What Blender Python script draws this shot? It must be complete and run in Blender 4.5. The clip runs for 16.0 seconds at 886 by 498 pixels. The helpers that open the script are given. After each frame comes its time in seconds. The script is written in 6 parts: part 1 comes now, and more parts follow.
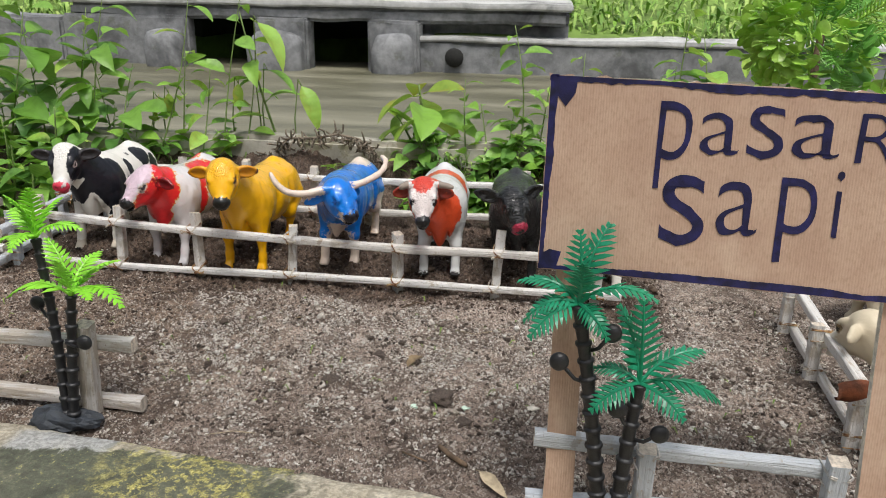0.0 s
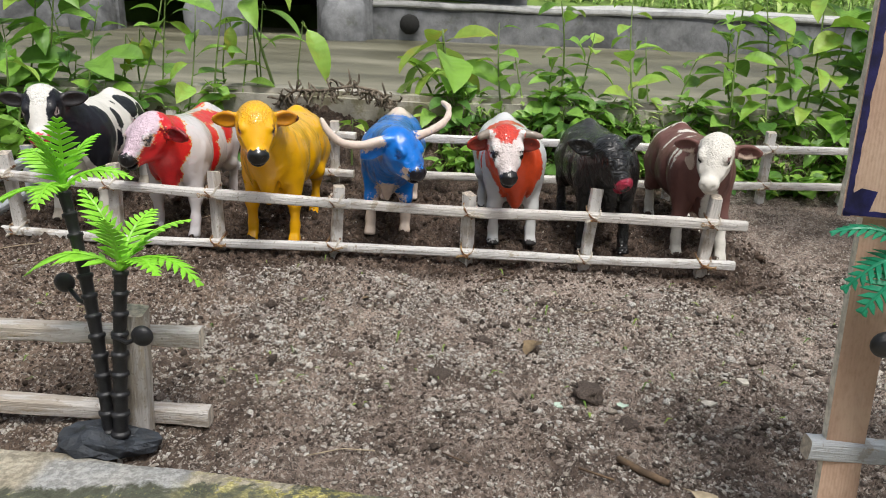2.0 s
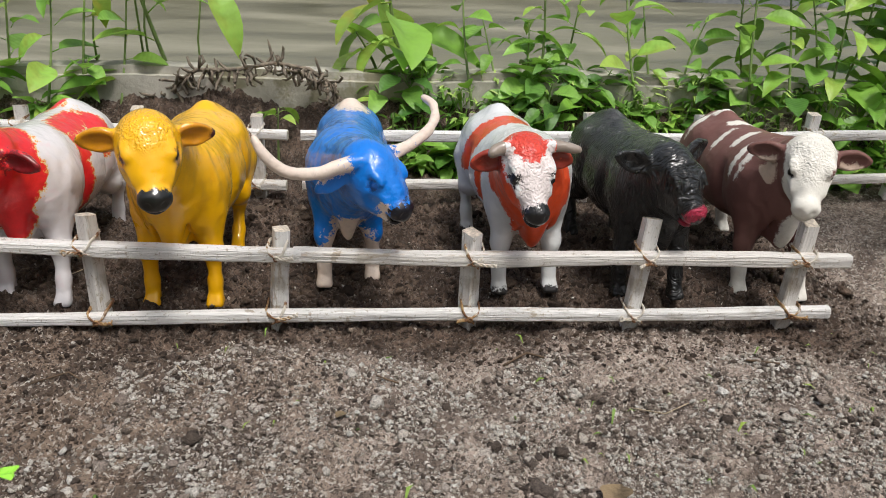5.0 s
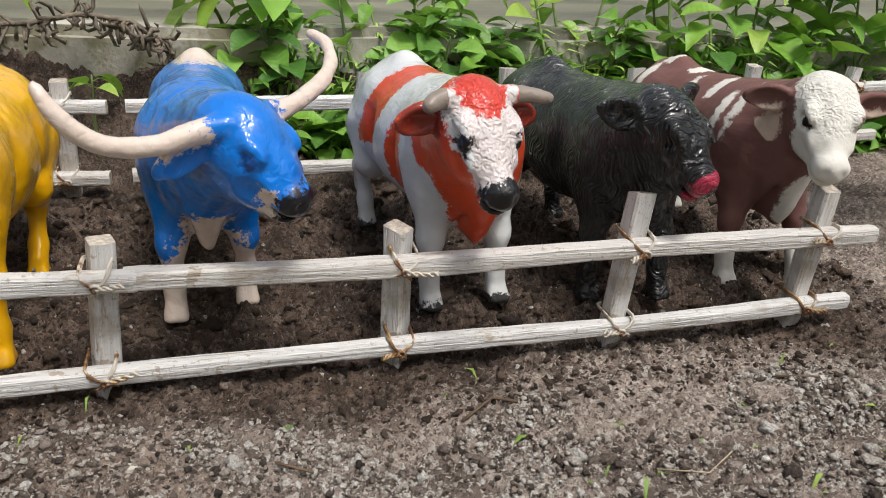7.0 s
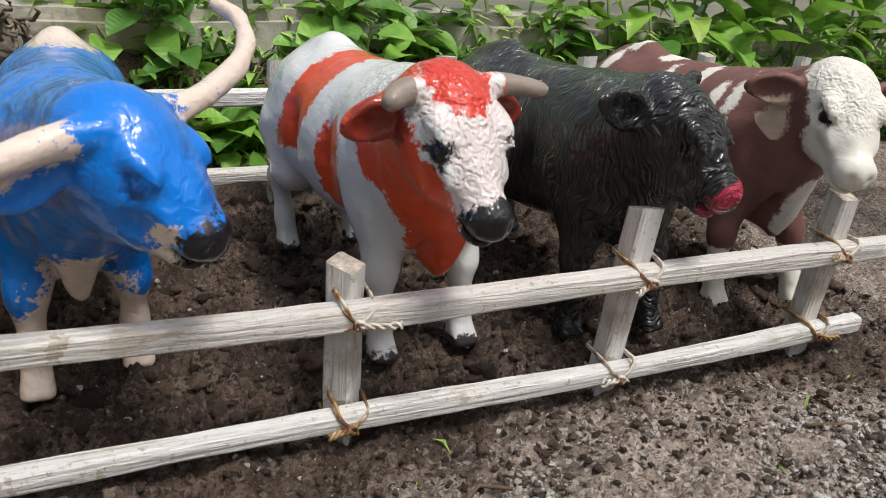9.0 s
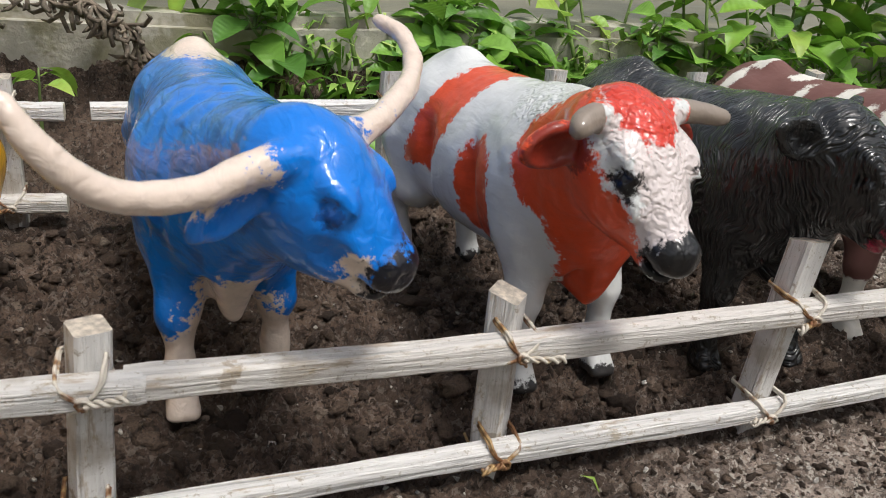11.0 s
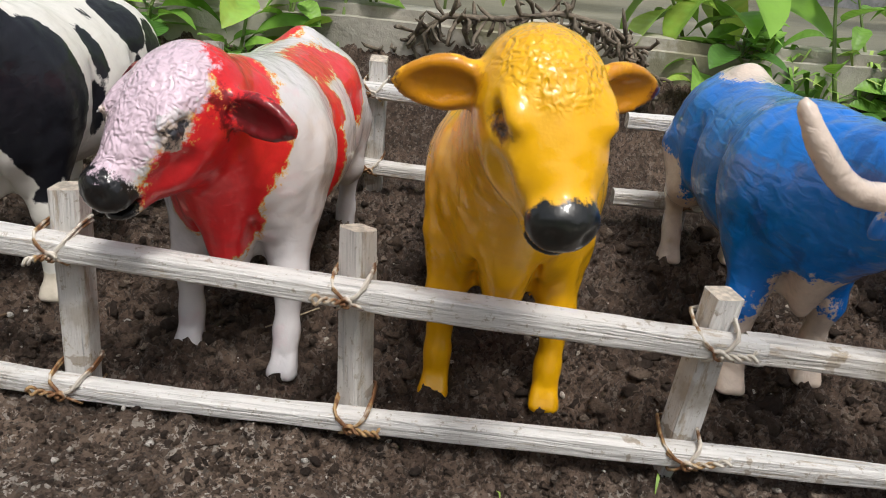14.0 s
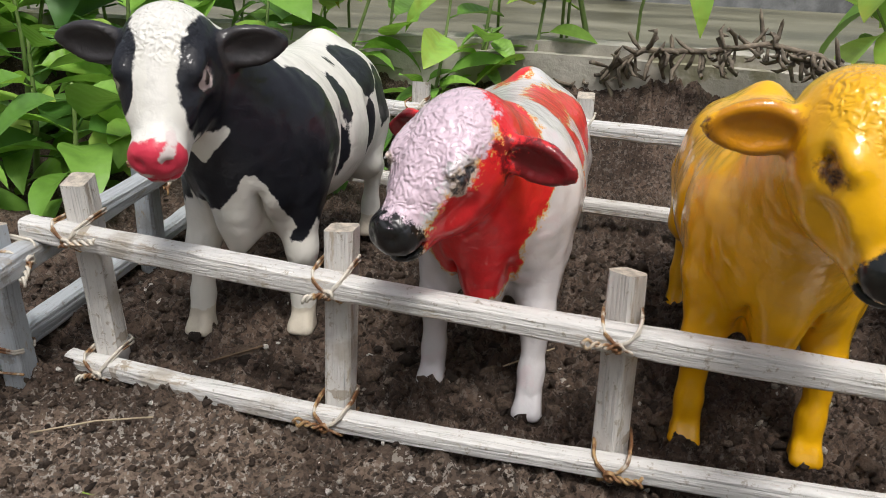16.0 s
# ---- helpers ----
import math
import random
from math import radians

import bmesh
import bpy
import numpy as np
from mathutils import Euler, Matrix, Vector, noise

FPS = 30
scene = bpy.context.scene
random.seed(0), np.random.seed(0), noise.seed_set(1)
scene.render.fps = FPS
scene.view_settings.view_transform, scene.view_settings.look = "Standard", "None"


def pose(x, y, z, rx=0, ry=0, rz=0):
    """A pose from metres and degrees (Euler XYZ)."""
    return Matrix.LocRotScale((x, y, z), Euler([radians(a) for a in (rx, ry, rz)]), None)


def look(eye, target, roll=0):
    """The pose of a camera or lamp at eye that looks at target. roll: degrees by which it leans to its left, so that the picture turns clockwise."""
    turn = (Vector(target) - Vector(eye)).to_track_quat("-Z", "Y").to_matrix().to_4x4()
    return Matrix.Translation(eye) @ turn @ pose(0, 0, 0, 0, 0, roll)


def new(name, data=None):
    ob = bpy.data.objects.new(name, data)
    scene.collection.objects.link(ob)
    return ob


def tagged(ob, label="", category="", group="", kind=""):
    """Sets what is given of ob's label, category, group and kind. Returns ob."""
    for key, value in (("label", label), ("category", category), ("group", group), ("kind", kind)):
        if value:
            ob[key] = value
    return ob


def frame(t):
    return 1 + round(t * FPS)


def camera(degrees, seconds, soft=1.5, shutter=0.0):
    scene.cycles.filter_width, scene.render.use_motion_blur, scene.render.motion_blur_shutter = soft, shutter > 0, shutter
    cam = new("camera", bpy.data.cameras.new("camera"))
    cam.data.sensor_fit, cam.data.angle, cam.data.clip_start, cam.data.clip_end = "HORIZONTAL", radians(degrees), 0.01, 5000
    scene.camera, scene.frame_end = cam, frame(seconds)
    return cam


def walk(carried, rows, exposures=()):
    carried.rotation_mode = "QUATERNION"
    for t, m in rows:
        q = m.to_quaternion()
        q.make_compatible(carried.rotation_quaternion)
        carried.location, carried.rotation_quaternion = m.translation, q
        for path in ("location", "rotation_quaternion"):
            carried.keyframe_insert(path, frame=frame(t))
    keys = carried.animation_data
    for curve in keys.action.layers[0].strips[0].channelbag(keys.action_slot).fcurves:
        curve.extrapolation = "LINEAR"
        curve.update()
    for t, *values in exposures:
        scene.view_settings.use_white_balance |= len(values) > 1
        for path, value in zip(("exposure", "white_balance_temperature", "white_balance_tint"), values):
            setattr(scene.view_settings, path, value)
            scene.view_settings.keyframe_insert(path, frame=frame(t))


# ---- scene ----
cam = camera(59.0, 16.0, soft=0.8)
cam.data.dof.use_dof, cam.data.dof.focus_distance, cam.data.dof.aperture_fstop = True, 0.33, 60.0
PATH = [
    (0, (0.014, 0.015, 0.265), (-0.241, 1.881, -0.408), 0.8),
    (0.5, (-0.02, 0.034, 0.256), (-0.244, 1.899, -0.431), 0.8),
    (1, (-0.048, 0.05, 0.251), (-0.227, 1.914, -0.45), 1.0),
    (1.5, (-0.083, 0.075, 0.231), (-0.2, 1.944, -0.474), 1.5),
    (2, (-0.116, 0.106, 0.212), (-0.162, 1.974, -0.5), 2.2),
    (2.5, (-0.145, 0.139, 0.196), (-0.108, 2.007, -0.518), 2.9),
    (3, (-0.167, 0.176, 0.19), (-0.056, 2.039, -0.529), 3.4),
    (3.5, (-0.173, 0.214, 0.187), (0.016, 2.065, -0.546), 4.0),
    (4, (-0.168, 0.247, 0.208), (0.014, 2.075, -0.583), 3.4),
    (4.2, (-0.159, 0.256, 0.213), (0.008, 2.073, -0.604), 2.9),
    (6.3, (-0.179, 0.363, 0.165), (0.235, 2.141, -0.652), 3.1),
    (6.5, (-0.178, 0.378, 0.161), (0.289, 2.135, -0.672), 3.5),
    (7, (-0.174, 0.407, 0.153), (0.397, 2.139, -0.668), 3.7),
    (7.5, (-0.169, 0.429, 0.148), (0.488, 2.136, -0.661), 3.9),
    (8, (-0.171, 0.441, 0.14), (0.563, 2.126, -0.65), 4.4),
    (8.2, (-0.17, 0.447, 0.139), (0.591, 2.115, -0.66), 4.8),
    (10.3, (-0.173, 0.498, 0.133), (0.656, 2.123, -0.686), 5.5),
    (10.5, (-0.177, 0.498, 0.133), (0.629, 2.137, -0.683), 5.5),
    (11, (-0.196, 0.495, 0.136), (0.535, 2.168, -0.681), 5.9),
    (11.5, (-0.212, 0.487, 0.133), (0.416, 2.209, -0.668), 6.2),
    (12, (-0.224, 0.481, 0.133), (0.248, 2.248, -0.677), 6.1),
    (12.5, (-0.239, 0.48, 0.137), (0.096, 2.277, -0.676), 6.2),
    (13, (-0.256, 0.476, 0.137), (-0.037, 2.289, -0.678), 6.3),
    (13.5, (-0.264, 0.472, 0.136), (-0.176, 2.295, -0.682), 6.0),
    (14, (-0.272, 0.471, 0.135), (-0.315, 2.289, -0.698), 5.5),
    (14.5, (-0.281, 0.468, 0.134), (-0.423, 2.284, -0.694), 4.7),
    (15, (-0.29, 0.469, 0.136), (-0.525, 2.281, -0.677), 3.6),
    (15.5, (-0.302, 0.465, 0.137), (-0.619, 2.27, -0.665), 2.8),
    (16, (-0.308, 0.468, 0.136), (-0.671, 2.27, -0.65), 2.2),
]
walk(cam, [(t, look(eye, target, roll)) for t, eye, target, roll in PATH],
     exposures=[(0.0, 0.12), (3.5, 0.17), (7.0, 0.17), (11.0, 0.14), (16.0, 0.11)])

# ---- light ----
world = bpy.data.worlds.new("sky")
scene.world = world
world.use_nodes = True
_wn = world.node_tree.nodes
_sky = _wn.new("ShaderNodeTexSky")
_sky.sky_type, _sky.sun_disc = "NISHITA", False
_sky.sun_elevation, _sky.sun_rotation = radians(68), radians(156)
_sky.air_density, _sky.dust_density, _sky.ozone_density = 1.0, 4.0, 1.0
_haze = _wn.new("ShaderNodeHueSaturation")
_haze.inputs["Saturation"].default_value = 0.40
world.node_tree.links.new(_sky.outputs[0], _haze.inputs["Color"])
world.node_tree.links.new(_haze.outputs[0], _wn["Background"].inputs[0])
_wn["Background"].inputs[1].default_value = 0.132
sun = new("sun", bpy.data.lights.new("sun", "SUN"))
sun.data.energy, sun.data.angle, sun.data.color = 2.2, radians(14), (1.0, 0.97, 0.93)
sun.matrix_world = look((0.5, -0.5, 3.0), (0, 0.6, 0))


# ---- materials ----
class Nodes:
    """A node material with short helpers."""

    def __init__(self, name, rough=0.6, metal=0.0, coat=0.0):
        self.m = bpy.data.materials.new(name)
        self.m.use_nodes = True
        self.t = self.m.node_tree
        self.b = self.t.nodes["Principled BSDF"]
        self.b.inputs["Roughness"].default_value = rough
        self.b.inputs["Metallic"].default_value = metal
        self.b.inputs["Coat Weight"].default_value = coat
        self.b.inputs["Coat Roughness"].default_value = 0.05

    def n(self, kind, **ins):
        nd = self.t.nodes.new(kind)
        for key, v in ins.items():
            key = key.replace("_", " ")
            if key in nd.inputs:
                self.put(nd.inputs[key], v)
        return nd

    def put(self, sock, v):
        if isinstance(v, bpy.types.NodeSocket):
            self.t.links.new(v, sock)
        elif isinstance(v, (tuple, list)) and len(v) == 3 and sock.type == "RGBA":
            sock.default_value = (*v, 1)
        else:
            sock.default_value = v

    def coords(self, which="Object", scale=(1, 1, 1)):
        mp = self.n("ShaderNodeMapping", Scale=scale)
        self.t.links.new(self.n("ShaderNodeTexCoord").outputs[which], mp.inputs[0])
        return mp.outputs[0]

    def noise(self, vec, scale, detail=4.0, rough=0.6, distort=0.0):
        return self.n("ShaderNodeTexNoise", Vector=vec, Scale=scale, Detail=detail, Roughness=rough, Distortion=distort).outputs["Fac"]

    def voronoi(self, vec, scale, out="Distance", feature="F1"):
        v = self.n("ShaderNodeTexVoronoi", Vector=vec, Scale=scale)
        v.feature = feature
        return v.outputs[out]

    def attr(self, name):
        a = self.n("ShaderNodeAttribute")
        a.attribute_name = name
        return a.outputs["Fac"]

    def random(self):
        return self.n("ShaderNodeObjectInfo").outputs["Random"]

    def island(self):
        return self.n("ShaderNodeNewGeometry").outputs["Random Per Island"]

    def ramp(self, fac, lo, hi, a=0.0, b=1.0):
        r = self.n("ShaderNodeMapRange")
        r.interpolation_type = "SMOOTHSTEP"
        for key, v in zip((0, 1, 2, 3, 4), (fac, lo, hi, a, b)):
            self.put(r.inputs[key], v)
        return r.outputs[0]

    def colours(self, fac, *stops):
        r = self.n("ShaderNodeValToRGB")
        self.put(r.inputs[0], fac)
        e = r.color_ramp.elements
        while len(e) < len(stops):
            e.new(0.5)
        for el, (p, c) in zip(e, stops):
            el.position, el.color = p, (*c, 1)
        return r.outputs[0]

    def mix(self, fac, a, b, mode="MIX"):
        x = self.n("ShaderNodeMix")
        x.data_type, x.blend_type = "RGBA", mode
        self.put(x.inputs[0], fac), self.put(x.inputs[6], a), self.put(x.inputs[7], b)
        return x.outputs[2]

    def math(self, op, a, b=0.0):
        x = self.n("ShaderNodeMath")
        x.operation = op
        self.put(x.inputs[0], a), self.put(x.inputs[1], b)
        return x.outputs[0]

    def done(self, colour, height=None, strength=0.4, distance=0.001, rough=None, film=None, **more):
        self.put(self.b.inputs["Base Color"], colour)
        if rough is not None:
            self.put(self.b.inputs["Roughness"], rough)
        if height is not None:
            bp = self.n("ShaderNodeBump", Height=height, Strength=strength, Distance=distance)
            self.t.links.new(bp.outputs[0], self.b.inputs["Normal"])
            if film is not None:
                bp = self.n("ShaderNodeBump", Height=film, Strength=strength, Distance=distance)
            self.t.links.new(bp.outputs[0], self.b.inputs["Coat Normal"])
        for key, v in more.items():
            self.put(self.b.inputs[key.replace("_", " ")], v)
        return self.m


def soil_material():
    """Garden soil: pale grey mud with crumbly drifts in the open, dark brown and damp by the fence and in the pen."""
    k = Nodes("garden_soil")
    c = k.coords()
    big, mid, fine, dust = k.noise(c, 9, 4), k.noise(c, 85, 7, 0.72), k.noise(c, 620, 6, 0.75), k.noise(c, 1300, 3, 0.7)
    drift = k.noise(c, 24, 5, 0.65, 0.5)
    xyz = k.n("ShaderNodeSeparateXYZ", Vector=c)
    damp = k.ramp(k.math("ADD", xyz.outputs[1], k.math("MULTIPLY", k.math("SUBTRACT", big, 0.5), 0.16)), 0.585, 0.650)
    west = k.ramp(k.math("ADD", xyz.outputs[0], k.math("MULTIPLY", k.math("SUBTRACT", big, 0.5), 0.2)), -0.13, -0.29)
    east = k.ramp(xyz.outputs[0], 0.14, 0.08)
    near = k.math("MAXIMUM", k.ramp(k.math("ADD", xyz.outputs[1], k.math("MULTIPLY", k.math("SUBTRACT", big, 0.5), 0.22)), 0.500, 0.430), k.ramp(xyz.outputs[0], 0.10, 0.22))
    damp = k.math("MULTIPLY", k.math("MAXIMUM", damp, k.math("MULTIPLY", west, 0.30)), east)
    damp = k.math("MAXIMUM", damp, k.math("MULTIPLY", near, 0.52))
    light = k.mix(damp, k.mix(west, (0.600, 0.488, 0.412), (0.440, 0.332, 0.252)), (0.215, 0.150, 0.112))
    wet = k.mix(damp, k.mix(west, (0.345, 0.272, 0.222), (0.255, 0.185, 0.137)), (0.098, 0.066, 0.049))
    loose = k.mix(damp, (0.150, 0.110, 0.087), (0.066, 0.043, 0.031))
    base = k.mix(k.ramp(mid, 0.36, 0.62), wet, light)
    base = k.mix(k.ramp(drift, 0.46, 0.60, 0.0, 0.75), base, loose)
    # shade in the gaps between grains put into the colour, where the bump dips
    base = k.mix(k.ramp(fine, 0.50, 0.40, 0.0, 0.62), base, k.mix(damp, (0.060, 0.046, 0.038), (0.022, 0.015, 0.011)))
    tone = k.n("ShaderNodeSeparateColor", Color=k.voronoi(k.mix(0.004, c, k.n("ShaderNodeTexNoise", Vector=c, Scale=700.0).outputs["Color"]), 820, "Color"))
    base = k.mix(k.math("MULTIPLY", k.ramp(tone.outputs[0], 0.78, 0.84), k.math("SUBTRACT", 0.85, k.math("MULTIPLY", damp, 0.70))), base, (0.72, 0.66, 0.58))
    base = k.mix(k.ramp(tone.outputs[1], 0.78, 0.84, 0.0, 0.75), base, k.mix(damp, (0.075, 0.058, 0.048), (0.030, 0.021, 0.016)))
    h = k.math("ADD", k.math("MULTIPLY", fine, 0.7), k.math("ADD", k.math("MULTIPLY", mid, 0.6), k.math("MULTIPLY", dust, 0.3)))
    return k.done(base, h, 1.0, 0.0034, k.mix(damp, (0.85, 0.85, 0.85), (0.55, 0.55, 0.55)), Specular_IOR_Level=0.28)


def crumb_material(name, stops):
    k = Nodes(name, 0.85)
    c = k.coords()
    base = k.colours(k.island(), *stops)
    fine = k.noise(c, 1100, 5, 0.75)
    return k.done(k.mix(k.ramp(fine, 0.36, 0.58), k.mix(0.5, base, (0.02, 0.015, 0.012)), base), fine, 1.0, 0.0020, Specular_IOR_Level=0.3)


def wood_material(name, paint, bare, grime, wear=0.62):
    """Painted split bamboo, grain along the local x."""
    k = Nodes(name, 0.55)
    c = k.coords()
    grain = k.noise(k.coords(scale=(16, 700, 700)), 1.0, 5, 0.68, 0.35)
    fibre = k.noise(k.coords(scale=(60, 1900, 1900)), 1.0, 3, 0.6)
    blot, worn = k.noise(c, 45, 5, 0.6), k.noise(k.coords(scale=(32, 190, 190)), 1.0, 6, 0.72)
    smear = k.noise(k.coords(scale=(70, 170, 170)), 1.0, 6, 0.75, 0.4)
    tone = k.mix(k.ramp(k.random(), 0.0, 1.0, 0.0, 0.22), paint, bare)
    base = k.mix(k.ramp(grain, 0.46, 0.32, 0.0, 0.72), tone, [v * 0.42 for v in paint])
    base = k.mix(k.ramp(fibre, 0.40, 0.30, 0.0, 0.30), base, [v * 0.36 for v in bare])
    base = k.mix(k.ramp(worn, wear - 0.04, wear + 0.05, 0.0, 0.85), base, bare)
    base = k.mix(k.ramp(blot, 0.58, 0.72, 0.0, 0.6), base, grime)
    base = k.mix(k.ramp(k.noise(k.coords(scale=(75, 60, 60)), 1.0, 4, 0.7), 0.645, 0.675, 0.0, 0.75), base, [v * 0.8 for v in bare])
    base = k.mix(k.ramp(smear, 0.60, 0.68, 0.0, 0.62), base, (0.36, 0.27, 0.14))
    base = k.mix(k.ramp(k.noise(c, 420, 5, 0.75), 0.575, 0.66, 0.0, 0.7), base, grime)
    h = k.math("ADD", k.math("ADD", grain, k.math("MULTIPLY", fibre, 0.35)), k.math("MULTIPLY", worn, 0.5))
    return k.done(base, h, 0.9, 0.0014)


def plain_material(name, colour, rough=0.5, vary=0.25, scale=120, bump=0.25, **more):
    k = Nodes(name, rough, more.pop("metal", 0.0), more.pop("coat", 0.0))
    c = k.coords()
    a, b = k.noise(c, scale, 4), k.noise(c, scale * 7, 3)
    base = k.mix(k.ramp(a, 0.3, 0.7), [v * (1 - vary) for v in colour], [min(1, v * (1 + vary)) for v in colour])
    base = k.mix(k.ramp(k.random(), 0, 1, 0, vary), base, [v * 0.6 for v in colour])
    return k.done(base, k.math("ADD", a, b), bump, 0.0008, **more)


def leaf_material(name, lo, hi, yellow=0.0, rough=0.45):
    k = Nodes(name, rough)
    c = k.coords()
    r = k.random()
    base = k.mix(r, lo, hi)
    base = k.mix(k.ramp(k.noise(c, 90, 4), 0.4, 0.75, 0, 0.5), base, [v * 0.55 for v in lo])
    if yellow:
        base = k.mix(k.ramp(k.math("ADD", k.noise(c, 40, 3), k.math("MULTIPLY", r, 0.3)), 0.62, 0.8, 0, yellow), base, (0.42, 0.36, 0.05))
    vein = k.n("ShaderNodeTexWave", Vector=k.coords(scale=(1, 0.35, 1)), Scale=70.0, Distortion=1.5).outputs["Fac"]
    m = k.done(base, k.math("ADD", vein, k.noise(c, 300, 2)), 0.25, 0.0006)
    k.b.inputs["Subsurface Weight"].default_value = 0.0
    tr = k.n("ShaderNodeBsdfTranslucent", Color=k.mix(0.4, base, (0.30, 0.5, 0.05)))
    ad = k.n("ShaderNodeMixShader")
    ad.inputs[0].default_value = 0.32
    out = k.t.nodes["Material Output"]
    k.t.links.new(k.b.outputs[0], ad.inputs[1])
    k.t.links.new(tr.outputs[0], ad.inputs[2])
    k.t.links.new(ad.outputs[0], out.inputs[0])
    return m


def paint_material(name, base, layers, rough=0.35, coat=0.3, curl=0.0, hair=0.0, blotch=None, edge=0.0007, ground=0.3, deep=0.62, fray=1.0, strokes=0.10):
    """Hand-brushed enamel on a moulded toy. layers: (attribute with signed distance, colour)."""
    k = Nodes(name, rough, 0.0, coat)
    c = k.coords()
    wob = k.math("ADD", k.math("MULTIPLY", k.math("SUBTRACT", k.noise(c, 420, 4, 0.7), 0.5), 0.0062 * fray),
                 k.math("MULTIPLY", k.math("SUBTRACT", k.noise(c, 90, 3), 0.5), 0.006))
    dirt, speck, scuff = k.noise(c, 55, 5, 0.65), k.noise(c, 260, 5, 0.7), k.noise(k.coords(scale=(300, 300, 700)), 1.0, 4, 0.7)
    col = k.mix(k.ramp(dirt, 0.45, 0.75, 0, ground), base, [v * deep for v in base])
    if blotch:
        col = k.mix(k.ramp(k.noise(c, 70, 5, 0.6, 0.6), 0.55, 0.66, 0, 0.75), col, blotch)
    for att, tint in layers:
        d = k.math("ADD", k.attr(att), wob)
        shade = k.mix(k.ramp(speck, 0.4, 0.75, 0, 0.30), tint, [v * 0.55 for v in tint])
        col = k.mix(k.ramp(d, edge, -edge), col, shade)
    col = k.mix(k.ramp(scuff, 0.70, 0.76, 0, 0.35), col, (0.20, 0.16, 0.12))
    brush = k.noise(k.coords(scale=(110, 300, 300)), 1.0, 2, 0.45, 0.8)
    h = k.math("ADD", k.math("MULTIPLY", brush, strokes * 2.2), k.math("ADD", k.math("MULTIPLY", dirt, 0.34), k.math("MULTIPLY", speck, 0.07)))
    if hair:
        warp = k.n("ShaderNodeTexNoise", Vector=c, Scale=45.0).outputs["Color"]
        bent = k.mix(0.02, k.coords(scale=(1.0, 1.0, 1.0)), warp)
        strands = k.noise(k.n("ShaderNodeMapping", Vector=bent, Scale=(900, 170, 170)).outputs[0], 1.0, 2, 0.5)
        h = k.math("ADD", k.math("MULTIPLY", h, 0.3), k.math("MULTIPLY", k.ramp(strands, 0.35, 0.65), hair))
    if curl:
        knots = k.voronoi(k.mix(0.005, c, k.n("ShaderNodeTexNoise", Vector=c, Scale=210.0).outputs["Color"]), 760, "Distance", "SMOOTH_F1")
        amount = k.ramp(k.attr("curl"), 0.003, -0.003)
        h = k.math("ADD", h, k.math("MULTIPLY", k.math("MULTIPLY", knots, amount), curl * 3.2))
    film = k.math("ADD", k.math("MULTIPLY", h, 1.0 if hair else 0.55), k.math("ADD", k.math("MULTIPLY", k.noise(c, 190, 3, 0.5), 0.66), k.math("MULTIPLY", brush, strokes * 1.1)))
    return k.done(col, h, 0.75, 0.0014, k.ramp(dirt, 0.3, 0.7, rough * 1.1, rough * 1.7), film, Specular_IOR_Level=0.22)


SOIL = soil_material()
CRUMB = crumb_material("soil_crumbs", ((0.0, (0.085, 0.064, 0.051)), (0.30, (0.24, 0.188, 0.152)), (0.70, (0.52, 0.435, 0.375)), (1.0, (0.84, 0.77, 0.69))))
CRUMB_PEN = crumb_material("damp_crumbs", ((0.0, (0.040, 0.027, 0.020)), (0.5, (0.105, 0.072, 0.052)), (0.96, (0.190, 0.134, 0.098)), (1.0, (0.34, 0.27, 0.21))))
CLOD_DARK = crumb_material("dark_loose_clods", ((0.0, (0.060, 0.045, 0.037)), (0.6, (0.150, 0.115, 0.094)), (1.0, (0.30, 0.24, 0.20))))
PEBBLE = crumb_material("pebbles", ((0.0, (0.50, 0.43, 0.35)), (0.4, (0.80, 0.74, 0.66)), (1.0, (0.98, 0.95, 0.89))))
WHITE_WOOD = wood_material("whitewashed_bamboo", (0.78, 0.765, 0.74), (0.48, 0.39, 0.29), (0.34, 0.28, 0.20))
GREY_WOOD = wood_material("weathered_whitewash", (0.62, 0.59, 0.56), (0.44, 0.38, 0.31), (0.30, 0.25, 0.19), 0.5)
CUT_WOOD = plain_material("cut_bamboo", (0.60, 0.53, 0.44), 0.8, 0.35, 420, 0.8)
PALE_WIRE = plain_material("painted_wire", (0.50, 0.47, 0.43), 0.5, 0.3, 400, 0.4)


def tie_material():
    k = Nodes("rusty_painted_wire", 0.6)
    c = k.coords()
    f = k.math("ADD", k.noise(c, 130, 3), k.math("MULTIPLY", k.math("SUBTRACT", k.random(), 0.5), 0.25))
    base = k.mix(k.ramp(f, 0.46, 0.58), k.mix(k.ramp(k.noise(c, 300, 3), 0.4, 0.6), (0.17, 0.075, 0.030), (0.42, 0.27, 0.12)), (0.62, 0.57, 0.49))
    return k.done(base, k.noise(c, 900, 3), 0.5, 0.0006)


TIE = tie_material()


# ---- geometry helpers ----
def mesh_ob(name, verts, faces, material, parent=None, smooth=True, label=""):
    me = bpy.data.meshes.new(name)
    me.from_pydata([tuple(v) for v in verts], [], [tuple(f) for f in faces])
    me.materials.append(material)
    if smooth:
        me.polygons.foreach_set("use_smooth", [True] * len(me.polygons))
    ob = new(name, me)
    ob.parent = parent
    if label:
        ob["label"] = label
    return ob


